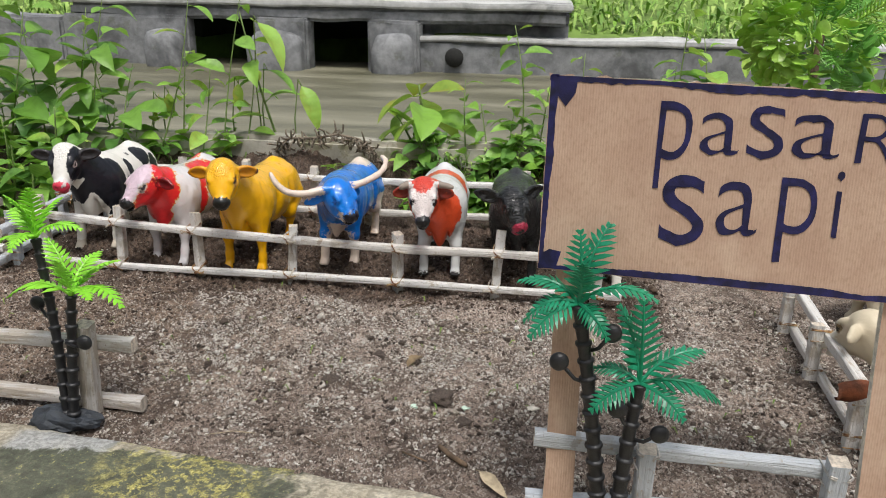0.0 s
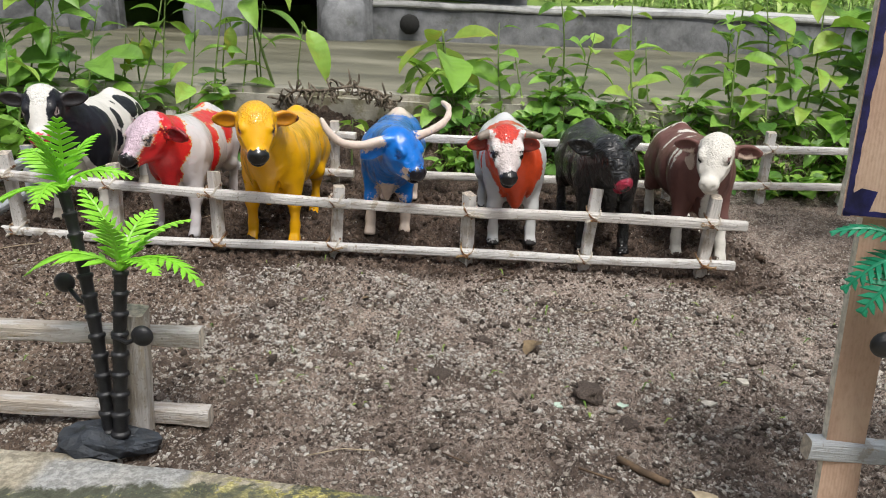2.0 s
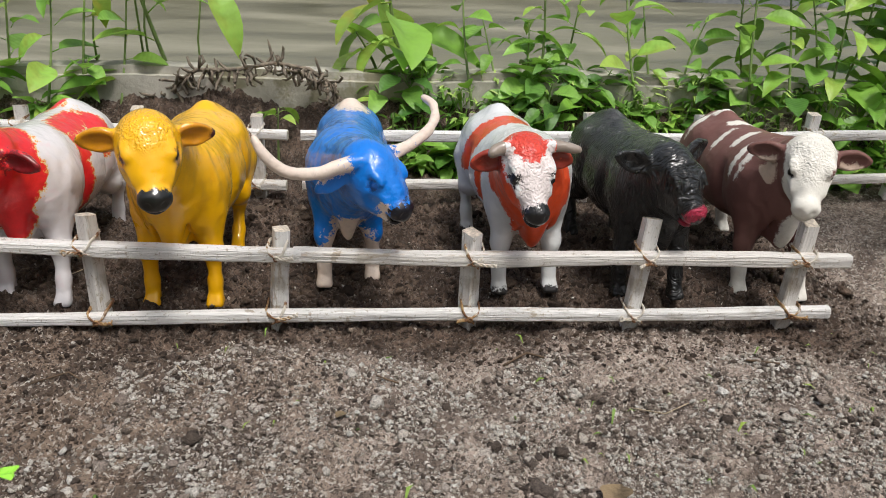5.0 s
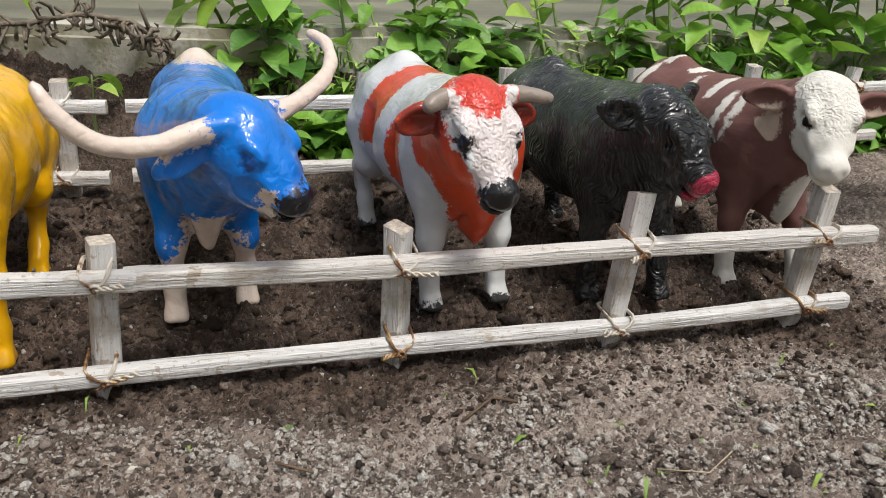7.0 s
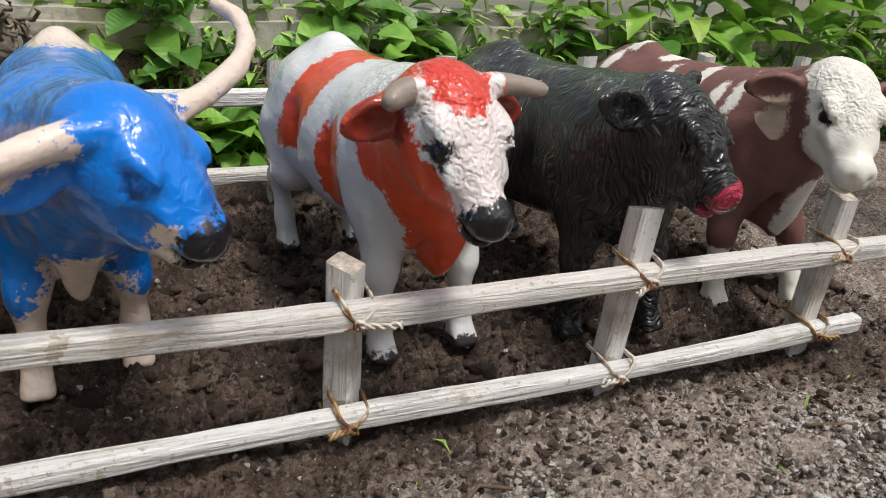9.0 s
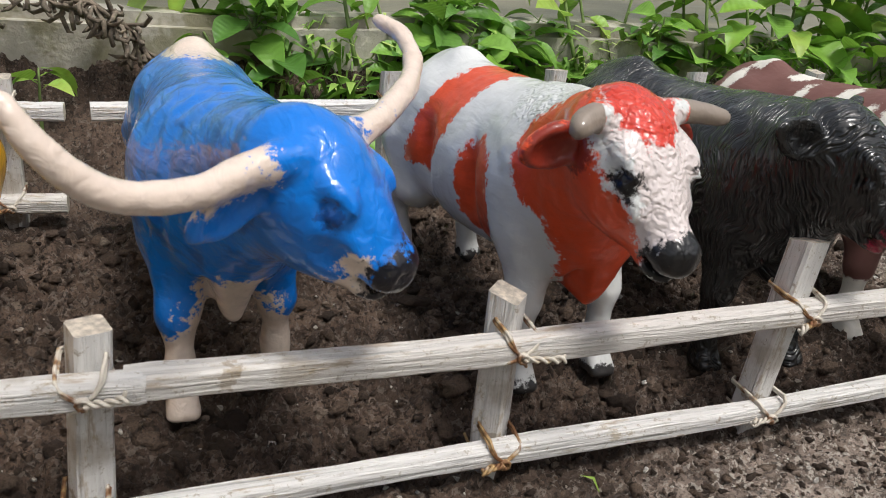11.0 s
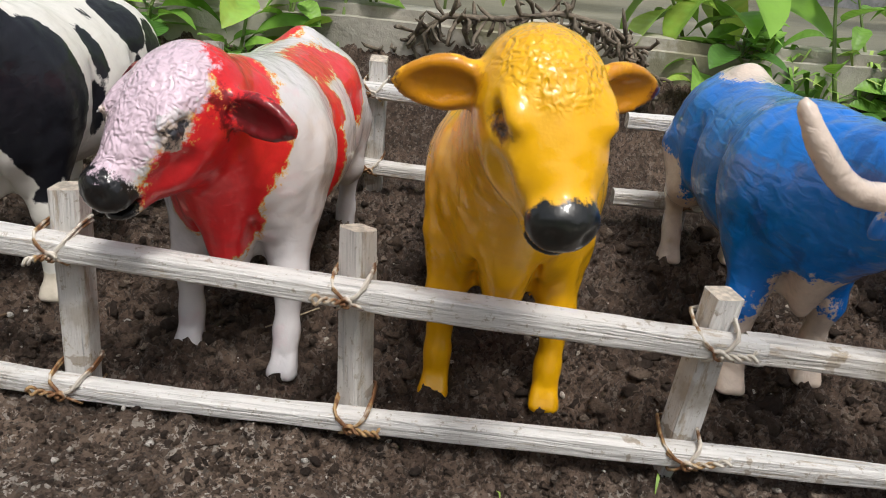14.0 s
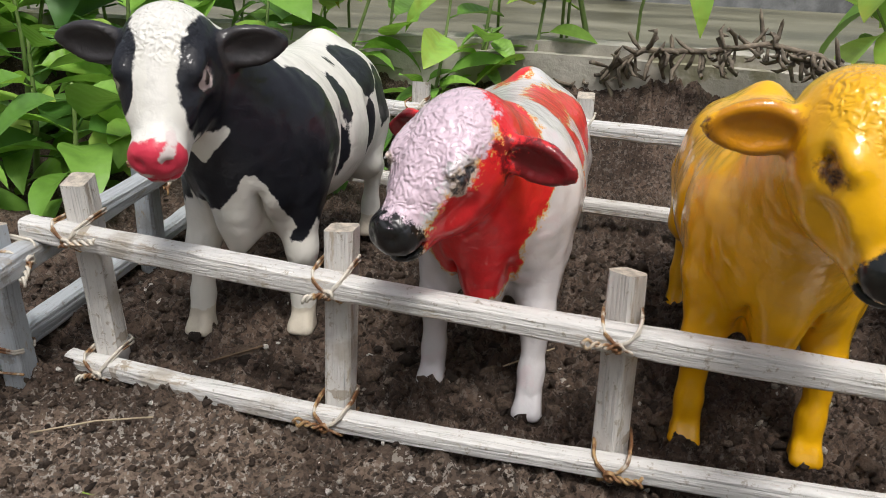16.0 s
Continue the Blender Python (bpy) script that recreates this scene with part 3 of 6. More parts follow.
    # tail
    if tail:
        c.chain([(rx - 0.017, 0, 0.076 * g), (rx - 0.023, 0.001, 0.066 * g), (rx - 0.024, 0.002, 0.045), (rx - 0.024, 0.003, 0.030)], (0.0035, 0.0028, 0.0022, 0.0030), 0.003)
        c.egg((rx - 0.024, 0.003, 0.024), (0.0035, 0.0035, 0.008), 0.003)
    # head
    cups = []
    c.egg(head(0.001, 0, 0.001), np.array((0.0135, 0.0128, 0.0125)) * hs, 0.006, H)
    c.cone(head(0.004, 0, 0), head(L, 0, 0.0), 0.0110 * hs, 0.0064 * mz, 0.005)
    c.egg(head(0.010, 0, -0.003), np.array((0.013, 0.0118, 0.0125)) * hs, 0.006, H)
    c.cone(head(0.006, 0, -0.008), head(L - 0.002, 0, -0.004), 0.0068, 0.0046, 0.005)
    c.egg(head(L + 0.001, 0, 0.0002), (0.0048, 0.0082 * mz, 0.0060 * min(1, mz + 0.08)), 0.003, H)
    c.egg(head(L - 0.001, 0, -0.0058), (0.0055, 0.0062 * mz, 0.0030), 0.003, H)
    c.egg(head(L + 0.0035, 0, -0.0042), (0.0065, 0.0110, 0.0010), 0.0010, H, cut=True)
    for s in (-1, 1):
        c.egg(head(0.0080, s * 0.0086, 0.0080), (0.0050, 0.0028, 0.0026), 0.0025, H)
        c.egg(head(0.0165, s * 0.0088, 0.0005), (0.0060, 0.0022, 0.0032), 0.003, H)
        c.egg(head(0.0190, s * 0.0115, -0.0015), (0.0060, 0.0030, 0.0040), 0.004, H, cut=True)
        c.egg(head(ex, s * 0.0114 * hs, 0.0054 * hs), (0.0037, 0.0023, 0.0027), 0.001, H, cut=True)
        c.egg(head(ex, s * 0.0099 * hs, 0.0050 * hs), (0.0028, 0.0023, 0.0021), 0.0008, H)
        c.egg(head(ex - 0.001, s * 0.0100 * hs, 0.0084 * hs), (0.0042, 0.0012, 0.0011), 0.0015, H)
        c.egg(head(L + 0.0062, s * 0.0044 * mz, 0.0026), (0.0028, 0.0019, 0.0017), 0.0008, H, cut=True)
        # ears, cupped forward
        rise, back = ear
        fwd = unit((hx[0], hx[1], -0.12))
        out = unit(hy * s + np.array((0, 0, rise * 0.6)) - fwd * back)
        front = unit(fwd - out * (fwd @ out))
        E = np.stack([out, np.cross(front, out), front])
        root = head(-0.003, s * 0.0098, 0.0)
        c.cone(root, root + out * 0.006, 0.0036, 0.0030, 0.003)
        c.egg(root + out * 0.0090 * el, (0.0078 * el, 0.0060, 0.0028), 0.002, E)
        c.egg(root + out * 0.0148 * el, (0.0066 * el, 0.0036, 0.0020), 0.004, E)
        c.egg(root + out * 0.0112 * el + front * 0.0025, (0.0082 * el, 0.0040, 0.0024), 0.0010, E, cut=True)
        cups.append((root + out * 0.0116 * el + front * 0.0030, E))
    for row, rad in hornpts:
        c.chain(row, rad, 0.0025)
    c.egg((0, 0, -0.022), (0.5, 0.5, 0.021), 0.001, None, cut=True)
    verts, quads = c.surface()
    me = bpy.data.meshes.new("toy_cow")
    me.from_pydata(verts.tolist(), [], quads.tolist())
    # light smoothing
    ed = np.array([e.vertices[:] for e in me.edges])
    v = verts.copy()
    for amt in (0.5, -0.45, 0.5):
        s, n = np.zeros_like(v), np.zeros(len(v))
        for a, b in ((0, 1), (1, 0)):
            np.add.at(s, ed[:, a], v[ed[:, b]])
            np.add.at(n, ed[:, a], 1)
        v += amt * (s / n[:, None] - v)
    # uneven moulded muscles and folds
    me.vertices.foreach_set("co", v.ravel())
    me.update()
    nrm = np.zeros(len(v) * 3)
    me.vertices.foreach_get("normal", nrm)
    wave = np.array([noise.noise(Vector(q) * 95 + Vector((at[0] * 50, 0, 0))) * 0.0003 + noise.noise(Vector(q) * 260) * 0.00020
                     + 0.00075 * math.exp(-((q[0] - fx - 0.002) / 0.016) ** 2) * min(1.0, max(0.0, (q[2] - 0.028) / 0.012)) * noise.noise((q[0] * 190, q[1] * 210, q[2] * 52 + at[0] * 90)) for q in v])
    v = v + nrm.reshape(-1, 3) * wave[:, None]
    hp = (v - P) @ H.T
    me.vertices.foreach_set("co", v.ravel())
    # mask of the ear hollows, for layers that put a dark inside into the colour
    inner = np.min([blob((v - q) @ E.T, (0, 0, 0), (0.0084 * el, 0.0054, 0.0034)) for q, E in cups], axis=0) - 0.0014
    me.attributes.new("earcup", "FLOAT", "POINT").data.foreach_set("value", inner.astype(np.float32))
    FACE["eye"] = ex
    for key, fn in masks.items():
        a = me.attributes.new(key, "FLOAT", "POINT")
        a.data.foreach_set("value", fn(v, hp, L).astype(np.float32))
    me.polygons.foreach_set("use_smooth", [True] * len(me.polygons))
    me.materials.append(material)
    me.update()
    ob = new("toy_cow", me)
    ob.matrix_world = m
    return tagged(ob, label, "toy cow", "toy cattle in the pen")


def muzzle(b, h, L, size=1.0, down=0.0):
    return blob(h, (L + 0.003, 0, 0.0005 - down), (0.0062 * size, 0.012, 0.0085))


FACE = {"eye": 0.0128}


def eyes(b, h, L, size=1.0):
    x = FACE["eye"]
    return np.minimum(blob(h, (x, 0.0108, 0.0052), (0.0032 * size, 0.0034, 0.0026 * size)), blob(h, (x, -0.0108, 0.0052), (0.0032 * size, 0.0034, 0.0026 * size)))


def hooves(b, top=0.008):
    return (b[:, 2] - top) * 1.0


def ears(h):
    far = np.maximum(0, np.linalg.norm(h * (1, 0.6, 1), axis=1) - 0.019) * 3
    return np.maximum(0.0125 - np.abs(h[:, 1]), -0.004) + far



# black and white cow
COW_HOLSTEIN = paint_material("black_white_enamel", (0.74, 0.72, 0.66), (("black", (0.010, 0.011, 0.016)), ("curlwhite", (0.76, 0.74, 0.69)), ("earcup", (0.035, 0.032, 0.034)), ("nose", (0.66, 0.045, 0.085)), ("fleck", (0.72, 0.62, 0.60)), ("ring", (0.55, 0.45, 0.43)), ("pupil", (0.03, 0.02, 0.016)), ("hoof", (0.62, 0.56, 0.46))), 0.36, 0.30, 0.30, edge=0.00035, fray=0.35, ground=0.15)


def holstein_black(b, h, L):
    face = blobs(h, ((0.008, 0.0125, 0.002), (0.0175, 0.0090, 0.018)), ((0.008, -0.0130, 0.002), (0.0175, 0.0090, 0.018)))
    neck = blobs(b, ((0.050, 0, 0.074), (0.022, 0.024, 0.022)), ((0.046, 0, 0.060), (0.016, 0.022, 0.016)), ((0.032, 0.019, 0.062), (0.013, 0.014, 0.026)), ((0.032, -0.019, 0.062), (0.014, 0.014, 0.024)),
                 ((0.040, 0.017, 0.044), (0.008, 0.008, 0.012)))
    chest = np.minimum(gem(b, (0.053, 0.007, 0.037), (0.030, 0.016, 0.024)), blob(b, (0.052, -0.012, 0.036), (0.014, 0.008, 0.012)))
    collar = gem(b, (0.060, -0.003, 0.072), (0.020, 0.0085, 0.0090))
    body = blobs(b, ((0.004, 0.024, 0.072), (0.0045, 0.012, 0.0095)), ((-0.010, 0.020, 0.083), (0.005, 0.008, 0.004)), ((0.010, 0.026, 0.053), (0.0050, 0.01, 0.010)),
                 ((-0.030, 0.016, 0.076), (0.010, 0.012, 0.014)), ((-0.044, 0.020, 0.062), (0.009, 0.012, 0.012)), ((-0.056, 0.012, 0.081), (0.004, 0.006, 0.006)),
                 ((-0.028, 0.022, 0.052), (0.0035, 0.01, 0.013)), ((-0.015, -0.02, 0.07), (0.018, 0.014, 0.016)), ((-0.052, 0.017, 0.034), (0.004, 0.008, 0.004)), ((-0.065, -0.01, 0.06), (0.01, 0.012, 0.014)))
    neck = np.maximum(neck, np.maximum(-chest, -collar))
    neck = np.maximum(neck, np.minimum(h[:, 0] - 0.010, h[:, 2] + 0.008))
    return np.minimum(np.minimum(face, neck), np.minimum(body, ears(h)))


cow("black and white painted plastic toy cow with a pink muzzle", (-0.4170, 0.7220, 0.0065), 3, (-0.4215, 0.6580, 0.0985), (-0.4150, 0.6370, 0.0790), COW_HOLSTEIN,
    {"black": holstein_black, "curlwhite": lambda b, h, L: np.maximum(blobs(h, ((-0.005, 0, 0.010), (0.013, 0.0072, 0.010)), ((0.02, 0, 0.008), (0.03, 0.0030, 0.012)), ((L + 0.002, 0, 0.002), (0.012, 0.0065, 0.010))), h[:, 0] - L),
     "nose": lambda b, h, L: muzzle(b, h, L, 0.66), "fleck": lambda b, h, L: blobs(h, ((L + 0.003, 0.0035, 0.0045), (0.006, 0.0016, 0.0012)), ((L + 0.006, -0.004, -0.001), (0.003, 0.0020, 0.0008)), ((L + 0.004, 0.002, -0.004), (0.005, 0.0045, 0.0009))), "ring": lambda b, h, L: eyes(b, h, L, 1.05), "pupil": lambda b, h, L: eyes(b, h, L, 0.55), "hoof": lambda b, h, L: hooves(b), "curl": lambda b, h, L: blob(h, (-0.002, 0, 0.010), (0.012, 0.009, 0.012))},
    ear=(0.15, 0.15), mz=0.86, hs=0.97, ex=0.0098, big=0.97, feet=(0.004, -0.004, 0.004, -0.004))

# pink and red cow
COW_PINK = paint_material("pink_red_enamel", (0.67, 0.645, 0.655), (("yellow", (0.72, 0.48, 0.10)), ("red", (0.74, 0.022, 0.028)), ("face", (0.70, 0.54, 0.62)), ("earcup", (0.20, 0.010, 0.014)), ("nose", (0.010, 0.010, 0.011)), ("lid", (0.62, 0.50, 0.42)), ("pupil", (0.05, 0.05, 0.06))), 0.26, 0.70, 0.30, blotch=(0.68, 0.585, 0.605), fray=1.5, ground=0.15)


def pink_red(b, h, L, grow=0.0):
    head = blobs(h, ((0.002, 0, -0.006), (0.026, 0.020, 0.014)), ((-0.012, 0, 0.004), (0.012, 0.022, 0.016)))
    neck = blobs(b, ((0.054, -0.004, 0.051), (0.013, 0.016, 0.017)), ((0.052, 0.002, 0.072), (0.014, 0.018, 0.015)), ((0.057, 0, 0.062), (0.014, 0.016, 0.012)))
    body = blobs(b, ((-0.012, 0.012, 0.082), (0.022, 0.010, 0.008)), ((0.004, 0.022, 0.073), (0.006, 0.008, 0.010)), ((-0.030, 0.018, 0.070), (0.010, 0.012, 0.014)), ((0.008, 0.024, 0.050), (0.0045, 0.012, 0.020)),
                 ((0.0, -0.02, 0.078), (0.02, 0.012, 0.01)), ((-0.055, -0.012, 0.062), (0.014, 0.012, 0.018)), ((-0.036, -0.008, 0.085), (0.01, 0.008, 0.006)))
    return np.minimum(np.minimum(head, neck), np.minimum(body, ears(h))) - grow


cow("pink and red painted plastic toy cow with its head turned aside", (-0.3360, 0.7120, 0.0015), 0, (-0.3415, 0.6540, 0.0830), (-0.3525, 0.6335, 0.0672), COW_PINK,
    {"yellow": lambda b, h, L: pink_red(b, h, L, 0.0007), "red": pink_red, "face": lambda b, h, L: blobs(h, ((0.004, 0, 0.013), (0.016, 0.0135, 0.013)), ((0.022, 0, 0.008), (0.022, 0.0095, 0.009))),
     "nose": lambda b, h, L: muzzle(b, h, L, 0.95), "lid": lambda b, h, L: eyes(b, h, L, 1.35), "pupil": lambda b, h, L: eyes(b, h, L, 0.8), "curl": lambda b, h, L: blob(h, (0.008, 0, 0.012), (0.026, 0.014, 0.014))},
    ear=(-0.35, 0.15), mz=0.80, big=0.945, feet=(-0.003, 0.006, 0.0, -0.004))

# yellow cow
# earcup puts the shade inside the ears into the enamel colour
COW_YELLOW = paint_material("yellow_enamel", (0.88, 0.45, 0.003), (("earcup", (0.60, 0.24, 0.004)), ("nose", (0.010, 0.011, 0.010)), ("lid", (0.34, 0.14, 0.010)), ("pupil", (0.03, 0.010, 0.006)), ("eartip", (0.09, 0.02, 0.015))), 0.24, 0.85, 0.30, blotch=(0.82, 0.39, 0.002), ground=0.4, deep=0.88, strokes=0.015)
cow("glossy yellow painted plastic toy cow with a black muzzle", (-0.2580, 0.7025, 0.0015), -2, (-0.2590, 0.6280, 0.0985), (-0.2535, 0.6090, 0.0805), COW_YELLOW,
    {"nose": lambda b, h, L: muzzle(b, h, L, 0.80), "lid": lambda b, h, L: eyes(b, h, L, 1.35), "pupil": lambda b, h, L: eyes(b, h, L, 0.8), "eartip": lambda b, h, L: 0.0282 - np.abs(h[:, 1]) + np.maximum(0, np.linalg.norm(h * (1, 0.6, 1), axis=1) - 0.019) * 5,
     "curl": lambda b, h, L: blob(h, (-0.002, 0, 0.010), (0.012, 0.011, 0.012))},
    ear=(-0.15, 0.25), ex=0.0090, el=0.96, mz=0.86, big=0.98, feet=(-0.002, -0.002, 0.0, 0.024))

# blue longhorn
COW_BLUE = paint_material("blue_enamel", (0.001, 0.175, 0.66), (("cream", (0.74, 0.62, 0.52)), ("nose", (0.008, 0.008, 0.014)), ("pupil", (0.003, 0.07, 0.30)), ("horn", (0.74, 0.61, 0.52))), 0.25, 0.85, 0.0, blotch=(0.003, 0.085, 0.34), ground=0.4, deep=0.8, fray=1.7, strokes=0.22)


def blue_cream(b, h, L):
    saddle = blobs(b, ((-0.042, 0.002, 0.090), (0.024, 0.022, 0.018)), ((-0.062, 0, 0.072), (0.011, 0.014, 0.022)))
    under = blobs(b, ((0.050, 0, 0.034), (0.014, 0.010, 0.012)), ((0.0, 0, 0.026), (0.05, 0.02, 0.010)))
    legs = np.maximum(b[:, 2] - 0.022 + 0.5 * np.minimum(0, np.abs(b[:, 1]) - 0.015), -(0.1 - b[:, 2]))
    rear = np.maximum(b[:, 2] - 0.045, b[:, 0] + 0.035)
    chin = blobs(h, ((L - 0.001, 0, -0.0060), (0.0085, 0.0090, 0.0062)), ((L - 0.003, -0.006, -0.001), (0.004, 0.004, 0.004)))
    return np.minimum(np.minimum(np.minimum(saddle, under), np.minimum(legs, rear)), chin)


HM = pose(-0.1740, 0.7205, 0.0065, 0, 0, -90).inverted()
BLUE_HORNS = (((-0.002, -0.0085, 0.0065, 0.00304), (-0.1760, 0.6300, 0.0885, 0.00240, 1), (-0.1870, 0.6225, 0.0872, 0.00224, 1), (-0.1990, 0.6165, 0.0900, 0.00200, 1), (-0.2075, 0.6145, 0.0975, 0.00152, 1), (-0.2122, 0.6160, 0.1055, 0.00096, 1)),
              ((-0.002, 0.0085, 0.0065, 0.00336), (-0.1495, 0.6500, 0.0895, 0.00248, 1), (-0.1390, 0.6610, 0.0925, 0.00224, 1), (-0.1310, 0.6730, 0.0975, 0.00200, 1), (-0.1300, 0.6840, 0.1035, 0.00152, 1), (-0.1352, 0.6905, 0.1063, 0.00096, 1)))


def blue_horn(b, h, L):
    row = np.concatenate([bow([np.array(HM @ Vector(v[:3])) for v in q[1:]], [1] * (len(q) - 1))[0] for q in BLUE_HORNS])
    d = np.min(np.linalg.norm(b[:, None, :] - row[None], axis=2), axis=1)
    return d - 0.0052


cow("blue painted plastic toy bull with long cream horns", (-0.1740, 0.7205, 0.0065), 0, (-0.1630, 0.6420, 0.0830), (-0.1490, 0.6300, 0.0680), COW_BLUE,
    {"cream": blue_cream, "nose": lambda b, h, L: muzzle(b, h, L, 0.95), "pupil": lambda b, h, L: eyes(b, h, L, 0.75), "horn": blue_horn},
    stride=(0.039, -0.048), horns=BLUE_HORNS, ear=(-0.7, 0.3), ridge=0.0068, ex=0.0110, mz=0.84, hs=0.92, wide=0.88, big=0.895, feet=(0.003, -0.006, 0.004, 0.0))

# red and white bull
COW_RED = paint_material("red_white_enamel", (0.66, 0.67, 0.66), (("red", (0.70, 0.080, 0.024)), ("face", (0.70, 0.62, 0.60)), ("crown", (0.62, 0.05, 0.028)), ("nose", (0.012, 0.012, 0.013)), ("pupil", (0.012, 0.011, 0.012)), ("horn", (0.27, 0.22, 0.18)), ("earcup", (0.26, 0.030, 0.016)), ("hoof", (0.03, 0.028, 0.028))), 0.30, 0.60, 0.24, ground=0.2, fray=1.4)


def red_patches(b, h, L):
    neck = blobs(h, ((0.006, 0, -0.013), (0.024, 0.019, 0.020)), ((-0.010, 0, 0.002), (0.011, 0.020, 0.017)), ((-0.006, 0, -0.018), (0.016, 0.020, 0.017)))
    chest = blobs(b, ((0.048, 0.014, 0.062), (0.008, 0.010, 0.018)), ((0.049, -0.014, 0.062), (0.007, 0.010, 0.016)), ((0.050, 0.0, 0.044), (0.016, 0.0135, 0.022)), ((0.052, 0, 0.060), (0.014, 0.018, 0.014)))
    ring = np.abs(b[:, 0] + 0.012 + (0.088 - b[:, 2]) * 0.38) - 0.0100
    ring = np.maximum(ring, 0.046 - b[:, 2])
    spot = blobs(b, ((0.011, -0.023, 0.051), (0.0115, 0.012, 0.017)), ((0.018, 0.024, 0.052), (0.007, 0.010, 0.015)))
    tuft = np.maximum(b[:, 0] + 0.062, b[:, 2] - 0.034)
    return np.min([neck, chest, ring, spot, tuft, ears(h)], axis=0)


RED_HORNS = (((-0.003, -0.009, 0.0085, 0.0024), (-0.002, -0.0145, 0.0085, 0.0020), (0.001, -0.0190, 0.0085, 0.0014)),
             ((-0.003, 0.009, 0.0085, 0.0022), (-0.002, 0.016, 0.0090, 0.0017), (0.001, 0.0240, 0.0100, 0.0013)))
cow("red and white painted plastic toy bull with stubby horns", (-0.0815, 0.7050, 0.0065), 5, (-0.0890, 0.6425, 0.0875), (-0.0860, 0.6205, 0.0700), COW_RED,
    {"red": red_patches, "face": lambda b, h, L: blobs(h, ((0.004, 0, 0.010), (0.018, 0.0115, 0.012)), ((0.026, 0, 0.005), (0.020, 0.0085, 0.010))),
     "crown": lambda b, h, L: blob(h, (-0.004, 0, 0.013), (0.013, 0.0095, 0.009)), "nose": lambda b, h, L: muzzle(b, h, L, 1.0), "pupil": lambda b, h, L: eyes(b, h, L, 1.5),
     "hoof": lambda b, h, L: b[:, 2] - 0.0025, "horn": lambda b, h, L: np.where((h[:, 2] > 0.0062) & (np.abs(h[:, 1]) > 0.0125), -0.004, 0.004), "curl": lambda b, h, L: np.minimum(blob(h, (0.004, 0, 0.010), (0.028, 0.012, 0.014)), blob(b, (0.03, 0, 0.085), (0.02, 0.02, 0.02)))},
    horns=RED_HORNS, mz=0.70, hs=0.91, ear=(-0.45, 0.1), el=0.8, big=0.925, wide=0.93, stride=(0.035, -0.047))

# black cow
COW_BLACK = paint_material("black_rubber_paint", (0.007, 0.0075, 0.008), (("nose", (0.42, 0.025, 0.065)), ("pupil", (0.004, 0.004, 0.004))), 0.30, 0.80, 0.0, hair=0.70, ground=0.1)
cow("black painted plastic toy cow with a pink nose", (-0.0135, 0.7010, 0.0060), 4, (-0.0150, 0.6470, 0.0825), (-0.0070, 0.6300, 0.0670), COW_BLACK,
    {"nose": lambda b, h, L: muzzle(b, h, L, 0.36), "pupil": lambda b, h, L: eyes(b, h, L, 0.9)}, ear=(0.55, 0.2), el=1.1, hs=0.92, mz=0.85, big=0.92, feet=(-0.004, 0.002, 0, 0))

# brown and white cow
COW_BROWN = paint_material("brown_white_enamel", (0.175, 0.082, 0.070), (("white", (0.74, 0.71, 0.64)), ("earin", (0.55, 0.42, 0.33)), ("pupil", (0.015, 0.012, 0.010))), 0.40, 0.10, 0.22, ground=0.4, fray=0.8)


def brown_white(b, h, L):
    face = blobs(h, ((0.002, 0, 0.004), (0.0165, 0.0132, 0.0165)), ((0.022, 0, 0), (0.026, 0.013, 0.014)))
    stripes = blobs(b, ((-0.022, 0.004, 0.084), (0.006, 0.024, 0.006)), ((-0.044, 0.006, 0.084), (0.005, 0.018, 0.007)), ((0.006, -0.016, 0.082), (0.004, 0.012, 0.010)), ((0.022, -0.018, 0.070), (0.003, 0.008, 0.010)), ((-0.048, -0.016, 0.074), (0.004, 0.01, 0.012)), ((0.030, -0.016, 0.074), (0.0025, 0.010, 0.012)), ((-0.012, -0.020, 0.078), (0.003, 0.012, 0.010)), ((0.016, 0.016, 0.078), (0.003, 0.010, 0.009)))
    legs = b[:, 2] - 0.022
    chest = blob(b, (0.054, 0, 0.040), (0.008, 0.006, 0.016))
    return np.min([face, stripes, legs, chest], axis=0)


cow("brown and white plastic toy cow with a white face", (0.0620, 0.7130, 0.0030), 1, (0.0605, 0.6530, 0.0860), (0.0530, 0.6345, 0.0680), COW_BROWN,
    {"white": brown_white, "earin": lambda b, h, L: np.maximum(ears(h) + 0.002, 0.0005 - h[:, 0] - 0.003), "pupil": lambda b, h, L: eyes(b, h, L, 0.8), "curl": lambda b, h, L: blob(h, (0.0, 0, 0.010), (0.018, 0.013, 0.014))},
    ear=(-0.1, 0.2), ex=0.0102, hs=0.87, mz=0.82, big=0.93, feet=(0, 0.010, 0, 0))


